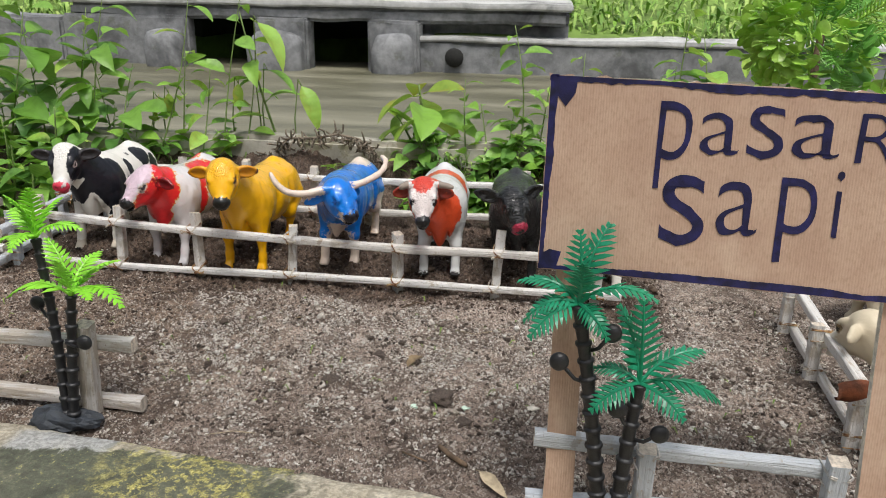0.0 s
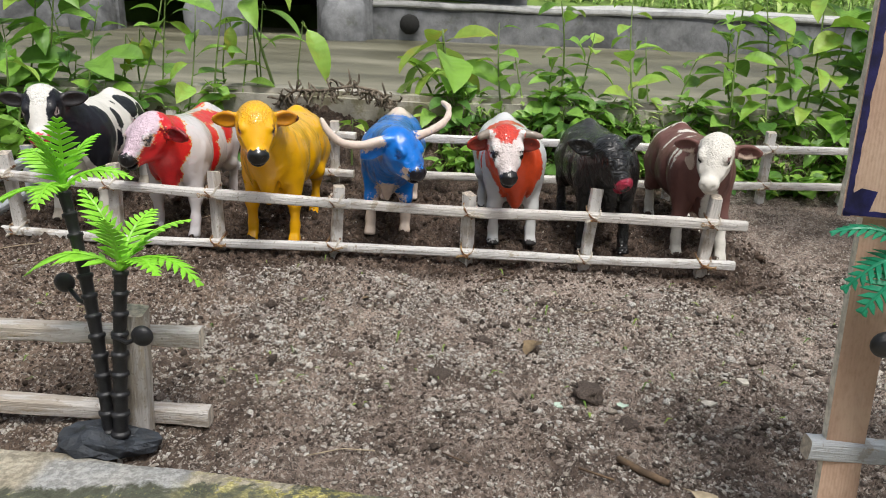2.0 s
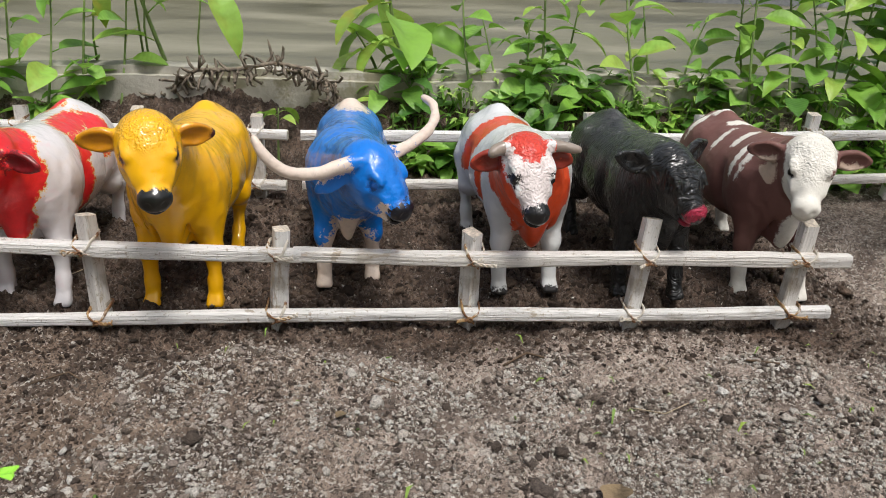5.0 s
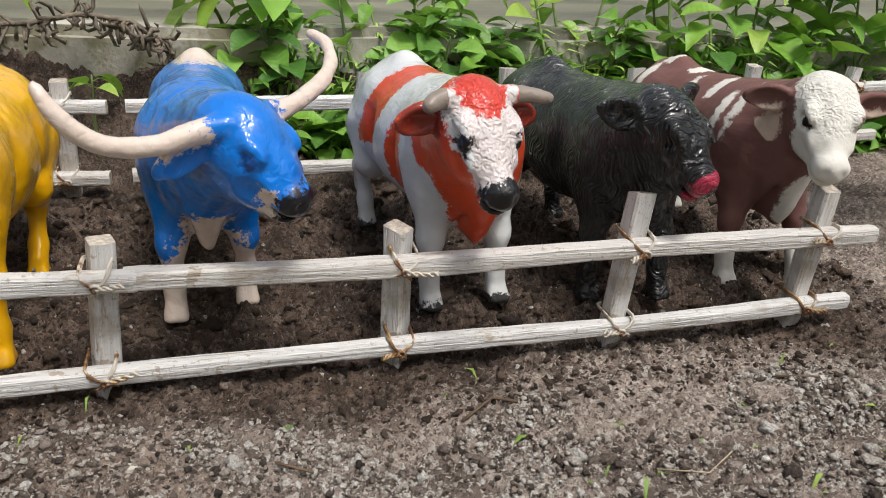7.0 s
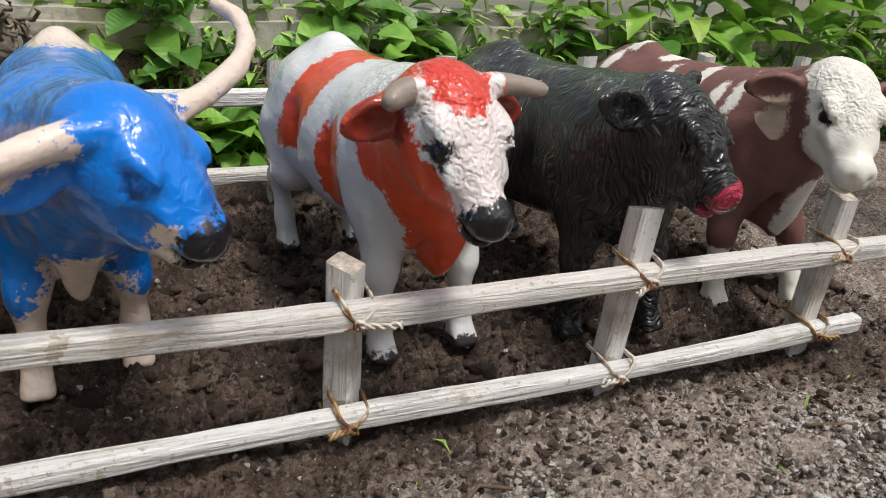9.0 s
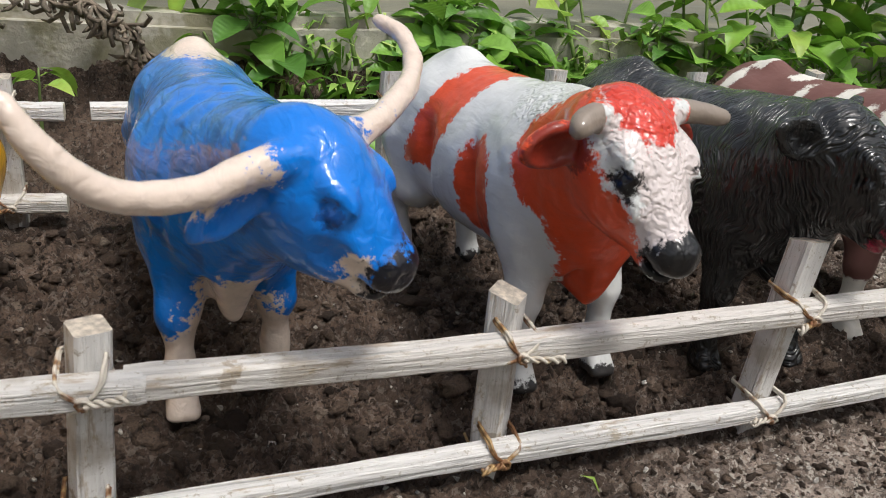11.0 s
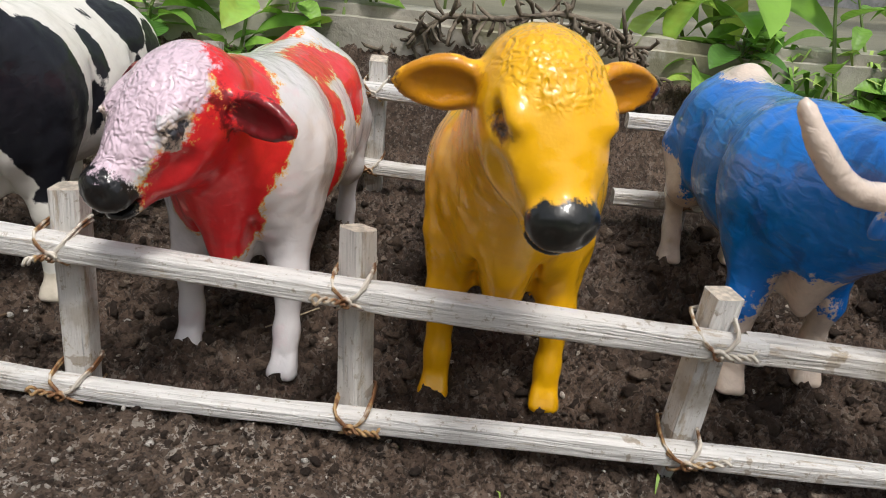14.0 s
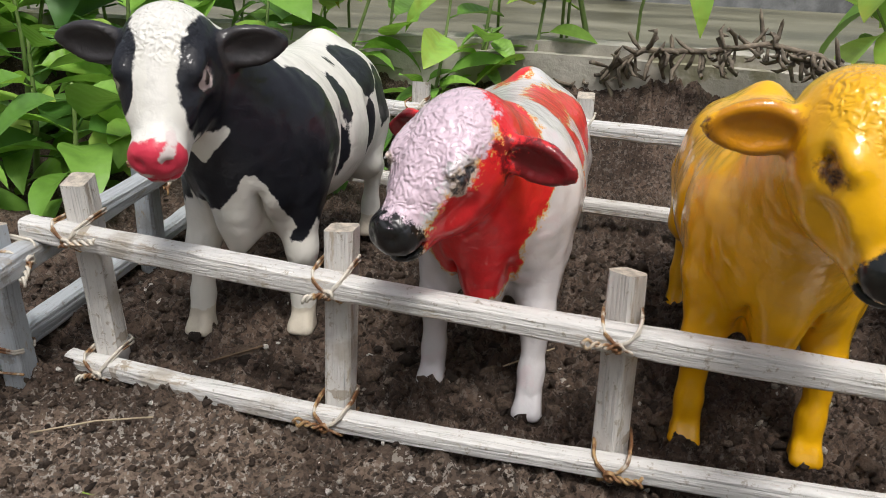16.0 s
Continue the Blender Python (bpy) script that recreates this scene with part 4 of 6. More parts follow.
# ---- fences ----
def tie_mesh(seed, w, d):
    """Wire hooked over a rail from both sides of the post, drawn together in front and twisted off to one side; x along the rail, y to the back."""
    rnd = random.Random(seed)
    bm = bmesh.new()
    r = 0.00046
    j = lambda s=0.0004: rnd.uniform(-s, s)
    a, front, rear = w * 0.5 + 0.0006, -d * 0.5 + 0.0012, d * 0.5 + 0.0003
    knot = Vector((j(0.0012), front - 0.0011, -0.0004 + j(0.0008)))
    for s in (-1, 1):
        over = [(s * a * 0.5, rear, 0.0037 + j()), (s * a, rear - 0.0015, 0.0039 + j()), (s * (a + 0.0003), 0.0, 0.0038 + j()), (s * a, front + 0.0012, 0.0035 + j()), (s * a * 0.86, front - 0.0003, 0.0024 + j()), (s * a * 0.45, front - 0.0007, 0.0008 + j()), tuple(knot)]
        below = [tuple(knot), (s * a * 0.45, front - 0.0006, -0.0022 + j()), (s * a * 0.80, front + 0.0006, -0.0034 + j()), (s * a, 0.0, -0.0036), (s * a * 0.8, rear, -0.0036)]
        for n in range(2):
            o = Vector((0.0, 0.0, 0.0009 * n))
            tube(bm, [Vector(p) + o * (1 if i < 5 else 0) + Vector((j(0.00015), 0, j(0.00025))) for i, p in enumerate(over)], r, 6)
        tube(bm, [Vector(p) for p in below], r * 0.95, 6)
    for n in range(3):
        q = 2.1 * n
        tube(bm, [knot + Vector((0.0013 * math.cos(q + t), -0.0003 * n, 0.0012 * math.sin(q + t))) for t in (0, 0.9, 1.8, 2.7, 3.6, 4.5)], r, 6)
    way = -1 if rnd.random() < 0.8 else 1
    reach, fall = way * rnd.uniform(0.006, 0.011), rnd.uniform(-0.005, 0.002)
    for ph in (0, math.pi):
        pts = []
        fan = rnd.uniform(-0.004, 0.004)
        for i in range(24):
            t = i / 23
            q = ph + t * 13
            loose = max(0.0, t - 0.6)
            pts.append(knot + Vector((reach * t, -0.0004 - 0.0012 * t + 0.00055 * math.cos(q), fall * t + 0.00055 * math.sin(q) * (1 + loose * 3) + loose * fan)))
        tube(bm, pts, r, 6)
    bmesh.ops.recalc_face_normals(bm, faces=bm.faces)
    me = bpy.data.meshes.new("wire_tie")
    bm.to_mesh(me)
    bm.free()
    me.polygons.foreach_set("use_smooth", [True] * len(me.polygons))
    return me


def bent_rail(pts, th, material, parent, seed, blunt=False):
    """A split rail that follows the posts it is tied to; pts from one end to the other."""
    rnd = random.Random(seed)
    o = Vector(pts[0])
    turn = (Vector(pts[-1]) - o).to_track_quat("X", "Z").to_matrix().to_4x4()
    frame_m = Matrix.Translation(o) @ turn
    inv = frame_m.inverted()
    row, _ = bow([np.array(inv @ Vector(p)) for p in pts], [1] * len(pts), 9)
    ph, rings, bm = rnd.random() * 6, [], bmesh.new()
    for i, p in enumerate(row):
        k = 1.0 if not blunt or i < len(row) - 3 else (0.94, 0.80, 0.45)[i - len(row) + 3]
        w = th * k * (1 + 0.06 * math.sin(ph + p[0] * 55) + rnd.uniform(-0.03, 0.03)) / 2
        h = th * 1.06 * k * (1 + 0.06 * math.sin(ph * 2 + p[0] * 41) + rnd.uniform(-0.03, 0.03)) / 2
        c = 0.26 * min(w, h) * rnd.uniform(0.7, 1.4)
        ring = [(w, h - c), (w - c, h), (0, h + 0.0002), (c - w, h), (-w, h - c), (-w - 0.0003, 0.1 * h), (-w, c - h), (c - w, -h), (w - c, -h), (w, c - h)]
        rings.append([bm.verts.new((p[0], p[1] + y, p[2] + z)) for y, z in ring])
    for r, q in zip(rings, rings[1:]):
        for k in range(10):
            bm.faces.new((r[k], r[(k + 1) % 10], q[(k + 1) % 10], q[k]))
    for f in (bm.faces.new(rings[0][::-1]), bm.faces.new(rings[-1])):
        f.material_index = 0 if blunt else 1
    ob = part("rail", bm, [material, CUT_WOOD], parent, smooth=False)
    ob.matrix_world = frame_m
    return ob


def rail_fence(label, posts, rails, material, seed, size=0.0078, tie=None, over=((0, 0), (0, 0)), group="whitewashed fences", ties=True):
    """A low fence: posts (x, y, top, lean x, lean y), rails (height at each post, or at the first and the last; thickness; side; joint): side -1 lies on the near face,
    joint names the post at which one stick ends, and how far past it."""
    fence = thing("rail_fence", label, "fence", group, pose(posts[0][0], posts[0][1], 0))
    for i, (x, y, top, lx, ly) in enumerate(posts):
        stick("post", (x - lx, y - ly, -0.012), (x, y, top), size, size, material, fence, seed + i, cut=CUT_WOOD)
    a, b = Vector(posts[0][:2]), Vector(posts[-1][:2])
    way = (b - a).normalized()
    normal = Vector((-way.y, way.x))
    turn = math.degrees(math.atan2(way.y, way.x))
    variants = [tie_mesh(seed * 7 + q, size, size * 2) for q in range(4)]
    for me in variants:
        me.materials.append(tie or TIE)
    for q, rail in enumerate(rails):
        heights, th, side, joint = rail if isinstance(rail[0], tuple) else ([rail[0] + (rail[1] - rail[0]) * i / (len(posts) - 1) for i in range(len(posts))], rail[2], rail[3], None)
        off = size * 0.5 + th * 0.5
        at = []
        for p, z in zip(posts, heights):
            f = 1 - z / max(p[2], 0.01)
            at.append(Vector((p[0] - p[3] * f, p[1] - p[4] * f, z)) + (normal * side * off).to_3d())
        lean = lambda i, j: (at[j] - at[i]).normalized()
        line = [at[0] - lean(0, 1) * over[q][0], *at, at[-1] + lean(-2, -1) * over[q][1]]
        if joint:
            j, past = joint
            bent_rail(line[:j + 2] + [at[j] + lean(j, j + 1) * past], th, material, fence, seed + 50 + q, True)
            bent_rail([at[j] + lean(j, j + 1) * (past - 0.004) + Vector((0, 0.0014, 0)), *line[j + 2:]], th, material, fence, seed + 60 + q)
        else:
            bent_rail(line, th, material, fence, seed + 50 + q)
        for i, p in enumerate(at if ties else ()):
            c = p - (normal * side * size * 0.5).to_3d()
            m = Matrix.Translation(c) @ pose(0, 0, 0, 0, random.Random(seed + i).uniform(-14, 14), turn + (180 if side > 0 else 0))
            shared("wire_tie", variants[(i + q) % 4], fence, fence.matrix_world.inverted() @ m, "rusty twisted wire tie")
    return fence


FRONT = [(-0.4560, 0.6590, 0.0610, -0.004, 0.0), (-0.3735, 0.6530, 0.0580, 0.000, 0.003), (-0.2980, 0.6495, 0.0565, -0.003, 0.002), (-0.2060, 0.6465, 0.0506, 0.003, 0.001), (-0.1115, 0.6450, 0.0496, 0.001, 0.001), (-0.0215, 0.6415, 0.0590, 0.005, 0.0), (0.0615, 0.6420, 0.0568, 0.003, 0.0)]
rail_fence("whitewashed bamboo rail fence tied with rusty wire", FRONT, [((0.0462, 0.0445, 0.0420, 0.0399, 0.0383, 0.0402, 0.0386), 0.0062, -1, (3, 0.011)), ((0.0025, 0.0032, 0.0045, 0.0066, 0.0072, 0.0074, 0.0078), 0.0054, -1, None)], WHITE_WOOD, 11, over=((0.016, 0.024), (0.012, 0.022)))
REAR_L = [(-0.470, 0.832, 0.062, 0, 0), (-0.394, 0.828, 0.063, 0, 0), (-0.317, 0.822, 0.064, 0, 0), (-0.238, 0.816, 0.062, 0, 0)]
rail_fence("whitewashed bamboo rail fence behind the toy cattle", REAR_L, [(0.0510, 0.0510, 0.0062, -1), (0.0160, 0.0150, 0.0062, -1)], WHITE_WOOD, 31, over=((0.02, 0.022), (0.02, 0.020)))
REAR_R = [(-0.176, 0.808, 0.064, 0, 0), (-0.090, 0.811, 0.067, 0, 0), (-0.008, 0.815, 0.068, 0, 0), (0.072, 0.814, 0.068, 0, 0), (0.164, 0.827, 0.067, 0, 0), (0.2520, 0.836, 0.064, 0.010, 0)]
rail_fence("whitewashed bamboo rail fence under the ditch ledge", REAR_R, [(0.0530, 0.0520, 0.0062, -1), (0.0185, 0.0175, 0.0062, -1)], WHITE_WOOD, 43, over=((0.032, 0.035), (0.032, 0.035)))
BLUISH_WOOD = wood_material("bluish_whitewash", (0.50, 0.54, 0.58), (0.44, 0.42, 0.40), (0.30, 0.28, 0.26), 0.66)
SIDE_L = [(-0.4760, 0.6450, 0.0500, 0, 0), (-0.4775, 0.7250, 0.0500, 0, 0), (-0.4790, 0.8050, 0.0560, 0, 0)]
rail_fence("bluish white rail fence at the end of the pen", SIDE_L, [(0.0400, 0.0440, 0.0070, -1), (0.0060, 0.0080, 0.0070, 1)], BLUISH_WOOD, 71, over=((0.03, 0.0), (0.03, 0.0)))
NEXT_PEN = [(-0.580, 0.655, 0.060, 0, 0), (-0.5050, 0.6580, 0.0610, 0, 0)]
rail_fence("whitewashed fence of the next pen", NEXT_PEN, [(0.0570, 0.0560, 0.0075, -1), (0.0100, 0.0100, 0.0070, -1)], WHITE_WOOD, 83, over=((0.02, 0.016), (0.02, 0.012)))
NEAR_L = [(-0.3700, 0.4050, 0.0620, 0, 0), (-0.2550, 0.4060, 0.0630, 0.003, 0)]
rail_fence("weathered whitish rail fence beside the kerb", NEAR_L, [(0.0460, 0.0465, 0.0078, 1), (0.0090, 0.0062, 0.0080, 1)], GREY_WOOD, 91, size=0.0098, over=((0.03, 0.026), (0.03, 0.029)), ties=False)
NEAR_R = [(0.0690, 0.3500, 0.0480, 0.001, 0), (0.1590, 0.3540, 0.0480, 0, 0)]
rail_fence("bluish white rail fence behind the cardboard sign", NEAR_R, [(0.0425, 0.0372, 0.0072, 1), (0.0090, 0.0090, 0.0072, 1)], BLUISH_WOOD, 97, size=0.0090, over=((0.054, -0.003), (0.056, 0.02)), tie=PALE_WIRE)
SIDE_R = [(0.2010, 0.4460, 0.0420, 0, 0), (0.2010, 0.5280, 0.0420, 0, 0), (0.2030, 0.6030, 0.0440, 0, 0)]
rail_fence("whitewashed rail fence of the sheep pen", SIDE_R, [(0.0330, 0.0350, 0.0066, -1), (0.0040, 0.0045, 0.0060, -1)], WHITE_WOOD, 103, over=((0.02, 0.02), (0.0, 0.0)))

# ---- kerb ----
def kerb_material():
    """Cream concrete with a grey wash, dark algae towards the walk and specks of yellow moss."""
    k = Nodes("mossy_kerb", 0.8)
    c = k.coords()
    big, mid, fine, grain = k.noise(c, 12, 4, 0.6, 0.4), k.noise(c, 48, 6, 0.7, 0.5), k.noise(c, 330, 5, 0.7), k.noise(c, 900, 3, 0.7)
    base = k.colours(mid, (0.3, (0.38, 0.33, 0.24)), (0.5, (0.58, 0.52, 0.40)), (0.7, (0.76, 0.71, 0.58)))
    xyz = k.n("ShaderNodeSeparateXYZ", Vector=c)
    x, y = xyz.outputs[0], xyz.outputs[1]
    sway = k.math("MULTIPLY", k.math("SUBTRACT", mid, 0.5), 0.034)
    line = k.math("ADD", k.math("SUBTRACT", y, k.math("MULTIPLY", k.math("ADD", x, 0.25), 0.13)), sway)
    wash = k.math("MULTIPLY", k.math("MULTIPLY", k.ramp(line, 0.357, 0.361), k.ramp(line, 0.385, 0.379)), k.math("MULTIPLY", k.ramp(x, -0.292, -0.282), k.ramp(x, -0.222, -0.226)))
    base = k.mix(k.math("MULTIPLY", wash, 0.85), base, k.mix(k.ramp(big, 0.4, 0.6), (0.44, 0.47, 0.50), (0.56, 0.56, 0.54)))
    dark = k.colours(mid, (0.35, (0.075, 0.086, 0.060)), (0.55, (0.150, 0.160, 0.110)), (0.75, (0.28, 0.27, 0.19)))
    algae = k.math("MULTIPLY", k.ramp(line, 0.3640, 0.3605), k.ramp(k.math("ADD", x, k.math("MULTIPLY", k.math("SUBTRACT", mid, 0.5), 0.14)), -0.100, -0.125))
    base = k.mix(algae, base, dark)
    spot = k.math("MULTIPLY", k.ramp(k.noise(c, 150, 6, 0.8), 0.48, 0.56), k.ramp(k.math("ADD", big, k.math("MULTIPLY", mid, 0.4)), 0.60, 0.74))
    where = k.math("MULTIPLY", k.ramp(k.math("ADD", x, sway), -0.232, -0.205), k.ramp(x, -0.10, -0.125))
    moss = k.math("MAXIMUM", k.math("MULTIPLY", spot, where), k.math("MULTIPLY", k.ramp(fine, 0.60, 0.66), k.math("MULTIPLY", algae, 0.5)))
    base = k.mix(moss, base, k.mix(k.ramp(grain, 0.35, 0.65), (0.36, 0.33, 0.06), (0.78, 0.71, 0.28)))
    base = k.mix(k.ramp(fine, 0.40, 0.62, 0.45, 0.0), base, (0.05, 0.045, 0.03))
    return k.done(base, k.math("ADD", k.math("ADD", fine, k.math("MULTIPLY", grain, 0.4)), k.math("MULTIPLY", mid, 1.2)), 0.8, 0.003)


KERB = kerb_material()
xs = spaced((-3, 0.25), (-0.75, 0.01), (0.2, 0.25), (3, 1))
verts, faces, rows = [], [], ((-2.0, 0.004), (0.05, 0.004), (0.22, 0.004), (-0.10, 0.004), (-0.06, 0.0045), (-0.03, 0.0042), (-0.010, 0.0040), (-0.0025, 0.0030), (0.0, 0.0), (0.001, -0.03))
for q, (dy, z) in enumerate(rows):
    for x in xs:
        e = kerb_edge(max(-0.5, min(0.1, x)))
        y = dy if q < 3 else e + dy
        if q < 3:
            y = min(y, e - 0.12 - 0.01 * (3 - q))
        verts.append((x, y, z + 0.0012 * noise.noise((x * 25, y * 25, 4)) + 0.0005 * noise.noise((x * 120, y * 120, 4))))
n = len(xs)
for r in range(len(rows) - 1):
    for c in range(n - 1):
        faces.append((r * n + c, r * n + c + 1, (r + 1) * n + c + 1, (r + 1) * n + c))
tagged(mesh_ob("kerb", verts, faces, KERB), "mossy cream concrete kerb with dark algae stains", "kerb", kind="structure")


# ---- ledge, water, far bank ----
def concrete_material(name, lo, hi, moss, amount):
    k = Nodes(name, 0.85)
    c = k.coords()
    big, mid, fine = k.noise(c, 4.5, 5, 0.65, 0.4), k.noise(c, 26, 6, 0.65), k.noise(c, 170, 5, 0.7)
    base = k.mix(k.ramp(mid, 0.3, 0.7), lo, hi)
    base = k.mix(k.ramp(big, 0.5, 0.68, 0, 0.8), base, [v * 0.35 for v in lo])
    base = k.mix(k.ramp(k.noise(c, 16, 5, 0.7), 0.66 - amount * 0.2, 0.74 - amount * 0.2, 0, amount), base, moss)
    return k.done(base, k.math("ADD", k.math("MULTIPLY", fine, 0.4), k.math("MULTIPLY", mid, 2.0)), 0.3, 0.006)


LEDGE = concrete_material("pale_concrete", (0.33, 0.31, 0.26), (0.52, 0.49, 0.42), (0.16, 0.15, 0.06), 0.6)
BANK = concrete_material("stained_concrete", (0.17, 0.175, 0.18), (0.30, 0.305, 0.31), (0.09, 0.10, 0.05), 0.4)
# brightness of the top faces and their weathering, both put into a paler colour
CAP = concrete_material("lightened_top_concrete", (0.46, 0.46, 0.45), (0.62, 0.62, 0.60), (0.22, 0.22, 0.16), 0.3)


def block(name, x0, x1, y0, y1, z0, z1, material, rough=0.006, step=0.05, seed=0, parent=None, bevel=0.01):
    """An uneven cast block with worn edges."""
    nx, ny, nz = (max(2, int(abs(b - a) / step)) for a, b in ((x0, x1), (y0, y1), (z0, z1)))
    bm = bmesh.new()
    bmesh.ops.create_cube(bm, size=1)
    for v in bm.verts:
        v.co = ((x0 + x1) / 2 + v.co.x * (x1 - x0), (y0 + y1) / 2 + v.co.y * (y1 - y0), (z0 + z1) / 2 + v.co.z * (z1 - z0))
    bmesh.ops.bevel(bm, geom=bm.edges[:], offset=min(bevel, (z1 - z0) * 0.3), segments=2, affect="EDGES")
    long = [e for e in bm.edges if e.calc_length() > (x1 - x0) * 0.7]
    bmesh.ops.subdivide_edges(bm, edges=long, cuts=min(60, nx), use_grid_fill=False)
    for v in bm.verts:
        p = v.co * 9 + Vector((seed, 0, 0))
        v.co += Vector((noise.noise(p), noise.noise(p + Vector((7, 0, 0))), noise.noise(p + Vector((0, 9, 0))))) * rough
    return part(name, bm, material, parent, smooth=False)


tagged(block("ledge", -3.0, 3.0, 0.908, 0.938, -0.2, 0.072, LEDGE, 0.004, seed=2, bevel=0.006), "pale weathered concrete ledge along the ditch", "ledge", kind="structure")


def water_material():
    k = Nodes("ditch_water", 0.12)
    c = k.coords()
    swirl = k.noise(k.coords(scale=(1.0, 4, 1)), 2.0, 3, 0.5, 0.6)
    base = k.colours(swirl, (0.3, (0.095, 0.092, 0.058)), (0.55, (0.175, 0.168, 0.115)), (0.75, (0.30, 0.285, 0.215)))
    rip = k.noise(k.coords(scale=(10, 34, 1)), 1.0, 5, 0.6)
    return k.done(base, rip, 0.22, 0.006, k.ramp(swirl, 0.3, 0.7, 0.3, 0.55), IOR=1.33, Specular_IOR_Level=0.42)


tagged(mesh_ob("water", [(-6, 0.93, -0.045), (6, 0.93, -0.045), (6, 2.75, -0.045), (-6, 2.75, -0.045)], [(0, 1, 2, 3)], water_material()), "murky grey-brown water in the ditch", "water", kind="structure")

bank = thing("culvert", "stained concrete slab bridge with dark culvert openings", "culvert", m=pose(-0.65, 2.55, 0))


def under(ob, parent):
    ob.parent = parent
    ob.matrix_parent_inverse = parent.matrix_world.inverted()
    return ob


under(block("slab", -1.60, 0.05, 2.535, 3.25, 0.104, 0.146, BANK, 0.006, seed=1), bank)
# added block that carries the slab's brighter top as colour
under(block("lightened_top", -1.62, 0.06, 2.52, 3.26, 0.146, 0.168, CAP, 0.006, seed=21, bevel=0.006), bank)
for x0, x1, q in ((-1.30, -1.19, 31), (-0.955, -0.79, 32), (-0.55, -0.43, 33)):
    bm = bmesh.new()
    bmesh.ops.create_icosphere(bm, subdivisions=3, radius=1)
    for v in bm.verts:
        n = Vector([math.copysign(abs(s) ** 0.55, s) for s in v.co]) * (1 + 0.10 * noise.noise(v.co * 2 + Vector((q, 0, 0))))
        v.co = ((x0 + x1) / 2 + n.x * (x1 - x0) * 0.55, 2.49 + n.y * 0.05, -0.03 + n.z * 0.105)
    under(part("footing", bm, BANK, None), bank)
for x0, x1, q in ((-1.62, -1.18, 3), (-0.945, -0.77, 4), (-0.575, -0.41, 5)):
    under(block("pier", x0, x1, 2.50 if q > 3 else 2.52, 2.58, -0.2, 0.112, BANK, 0.003, step=0.5, seed=q, bevel=0.008), bank)
# shade inside the openings, put in as a near-black backing
under(block("back_wall", -1.64, -0.38, 3.10, 3.22, -0.2, 0.12, plain_material("culvert_shade", (0.02, 0.02, 0.02), 0.9), 0.01, seed=8), bank)
# added block for the wall's brighter top, again by colour
tagged(block("far_wall_cap", -0.42, 4.5, 2.52, 2.71, 0.050, 0.066, CAP, 0.007, seed=16, bevel=0.005), "weathered concrete top of the ditch wall, lightened in colour", "wall", kind="structure")
tagged(block("far_wall", -0.42, 4.5, 2.53, 2.70, -0.2, 0.052, BANK, 0.010, seed=6), "stained grey concrete wall along the ditch", "wall", kind="structure")
tagged(block("upper_wall", -0.42, 0.05, 2.62, 2.90, 0.05, 0.106, BANK, 0.008, seed=9), "rough concrete step behind the ditch", "wall", kind="structure")
tagged(block("far_wall_2", -5.0, -1.63, 2.53, 2.70, -0.2, 0.10, BANK, 0.010, seed=12), "stained grey concrete wall along the ditch", "wall", kind="structure")
# solid plug: the darkness of the wall hole is put into its colour
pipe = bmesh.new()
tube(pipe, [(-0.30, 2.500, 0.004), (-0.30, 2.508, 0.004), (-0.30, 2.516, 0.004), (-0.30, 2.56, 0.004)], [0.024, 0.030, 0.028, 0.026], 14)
tagged(part("drain_mouth", pipe, plain_material("drain_hole_shade", (0.02, 0.02, 0.018), 0.9)), "dark round drain mouth in the wall", "drain")


# unseen walls, added to block low sky light for contrast and darker reflections
BLOCKER = concrete_material("light_blocker", (0.30, 0.29, 0.26), (0.42, 0.41, 0.37), (0.12, 0.14, 0.07), 0.5)
for name, x0, x1, y0, y1 in (("wall_south", -3.2, 3.2, -1.75, -1.60), ("wall_west", -3.2, -3.05, -1.60, 0.85), ("wall_east", 3.05, 3.2, -1.60, 0.85)):
    tagged(block(name, x0, x1, y0, y1, -0.05, 1.15, BLOCKER, 0.004, seed=len(name), step=0.1), "unseen plain wall added to cut low sky light", "wall", kind="structure")


# ---- cardboard sign ----
def cardboard_material():
    k = Nodes("cardboard", 0.85)
    c = k.coords()
    flute = k.n("ShaderNodeTexWave", Vector=c, Scale=260.0, Distortion=0.6, Detail=2.0).outputs["Fac"]
    mid, fine, stain = k.noise(c, 40, 5), k.noise(k.coords(scale=(620, 620, 330)), 1.0, 4), k.noise(c, 14, 4, 0.6)
    base = k.mix(k.ramp(mid, 0.3, 0.7), (0.430, 0.285, 0.205), (0.50, 0.350, 0.255))
    base = k.mix(k.ramp(fine, 0.45, 0.75, 0, 0.35), base, (0.27, 0.165, 0.10))
    base = k.mix(k.ramp(stain, 0.58, 0.75, 0, 0.5), base, (0.66, 0.52, 0.40))
    return k.done(base, k.math("ADD", k.math("MULTIPLY", flute, 0.25), k.math("ADD", fine, mid)), 0.30, 0.0009)


CARD = cardboard_material()
CARD_EDGE = plain_material("torn_paper_edge", (0.70, 0.65, 0.56), 0.9, 0.3, 300)
INK = plain_material("blue_marker_ink", (0.013, 0.012, 0.066), 0.42, 0.6, 160, 0.2)
SIGN_Y = 0.345
sign = thing("sign", "brown cardboard sign with blue marker lettering", "sign", m=pose(0.10, SIGN_Y, 0))


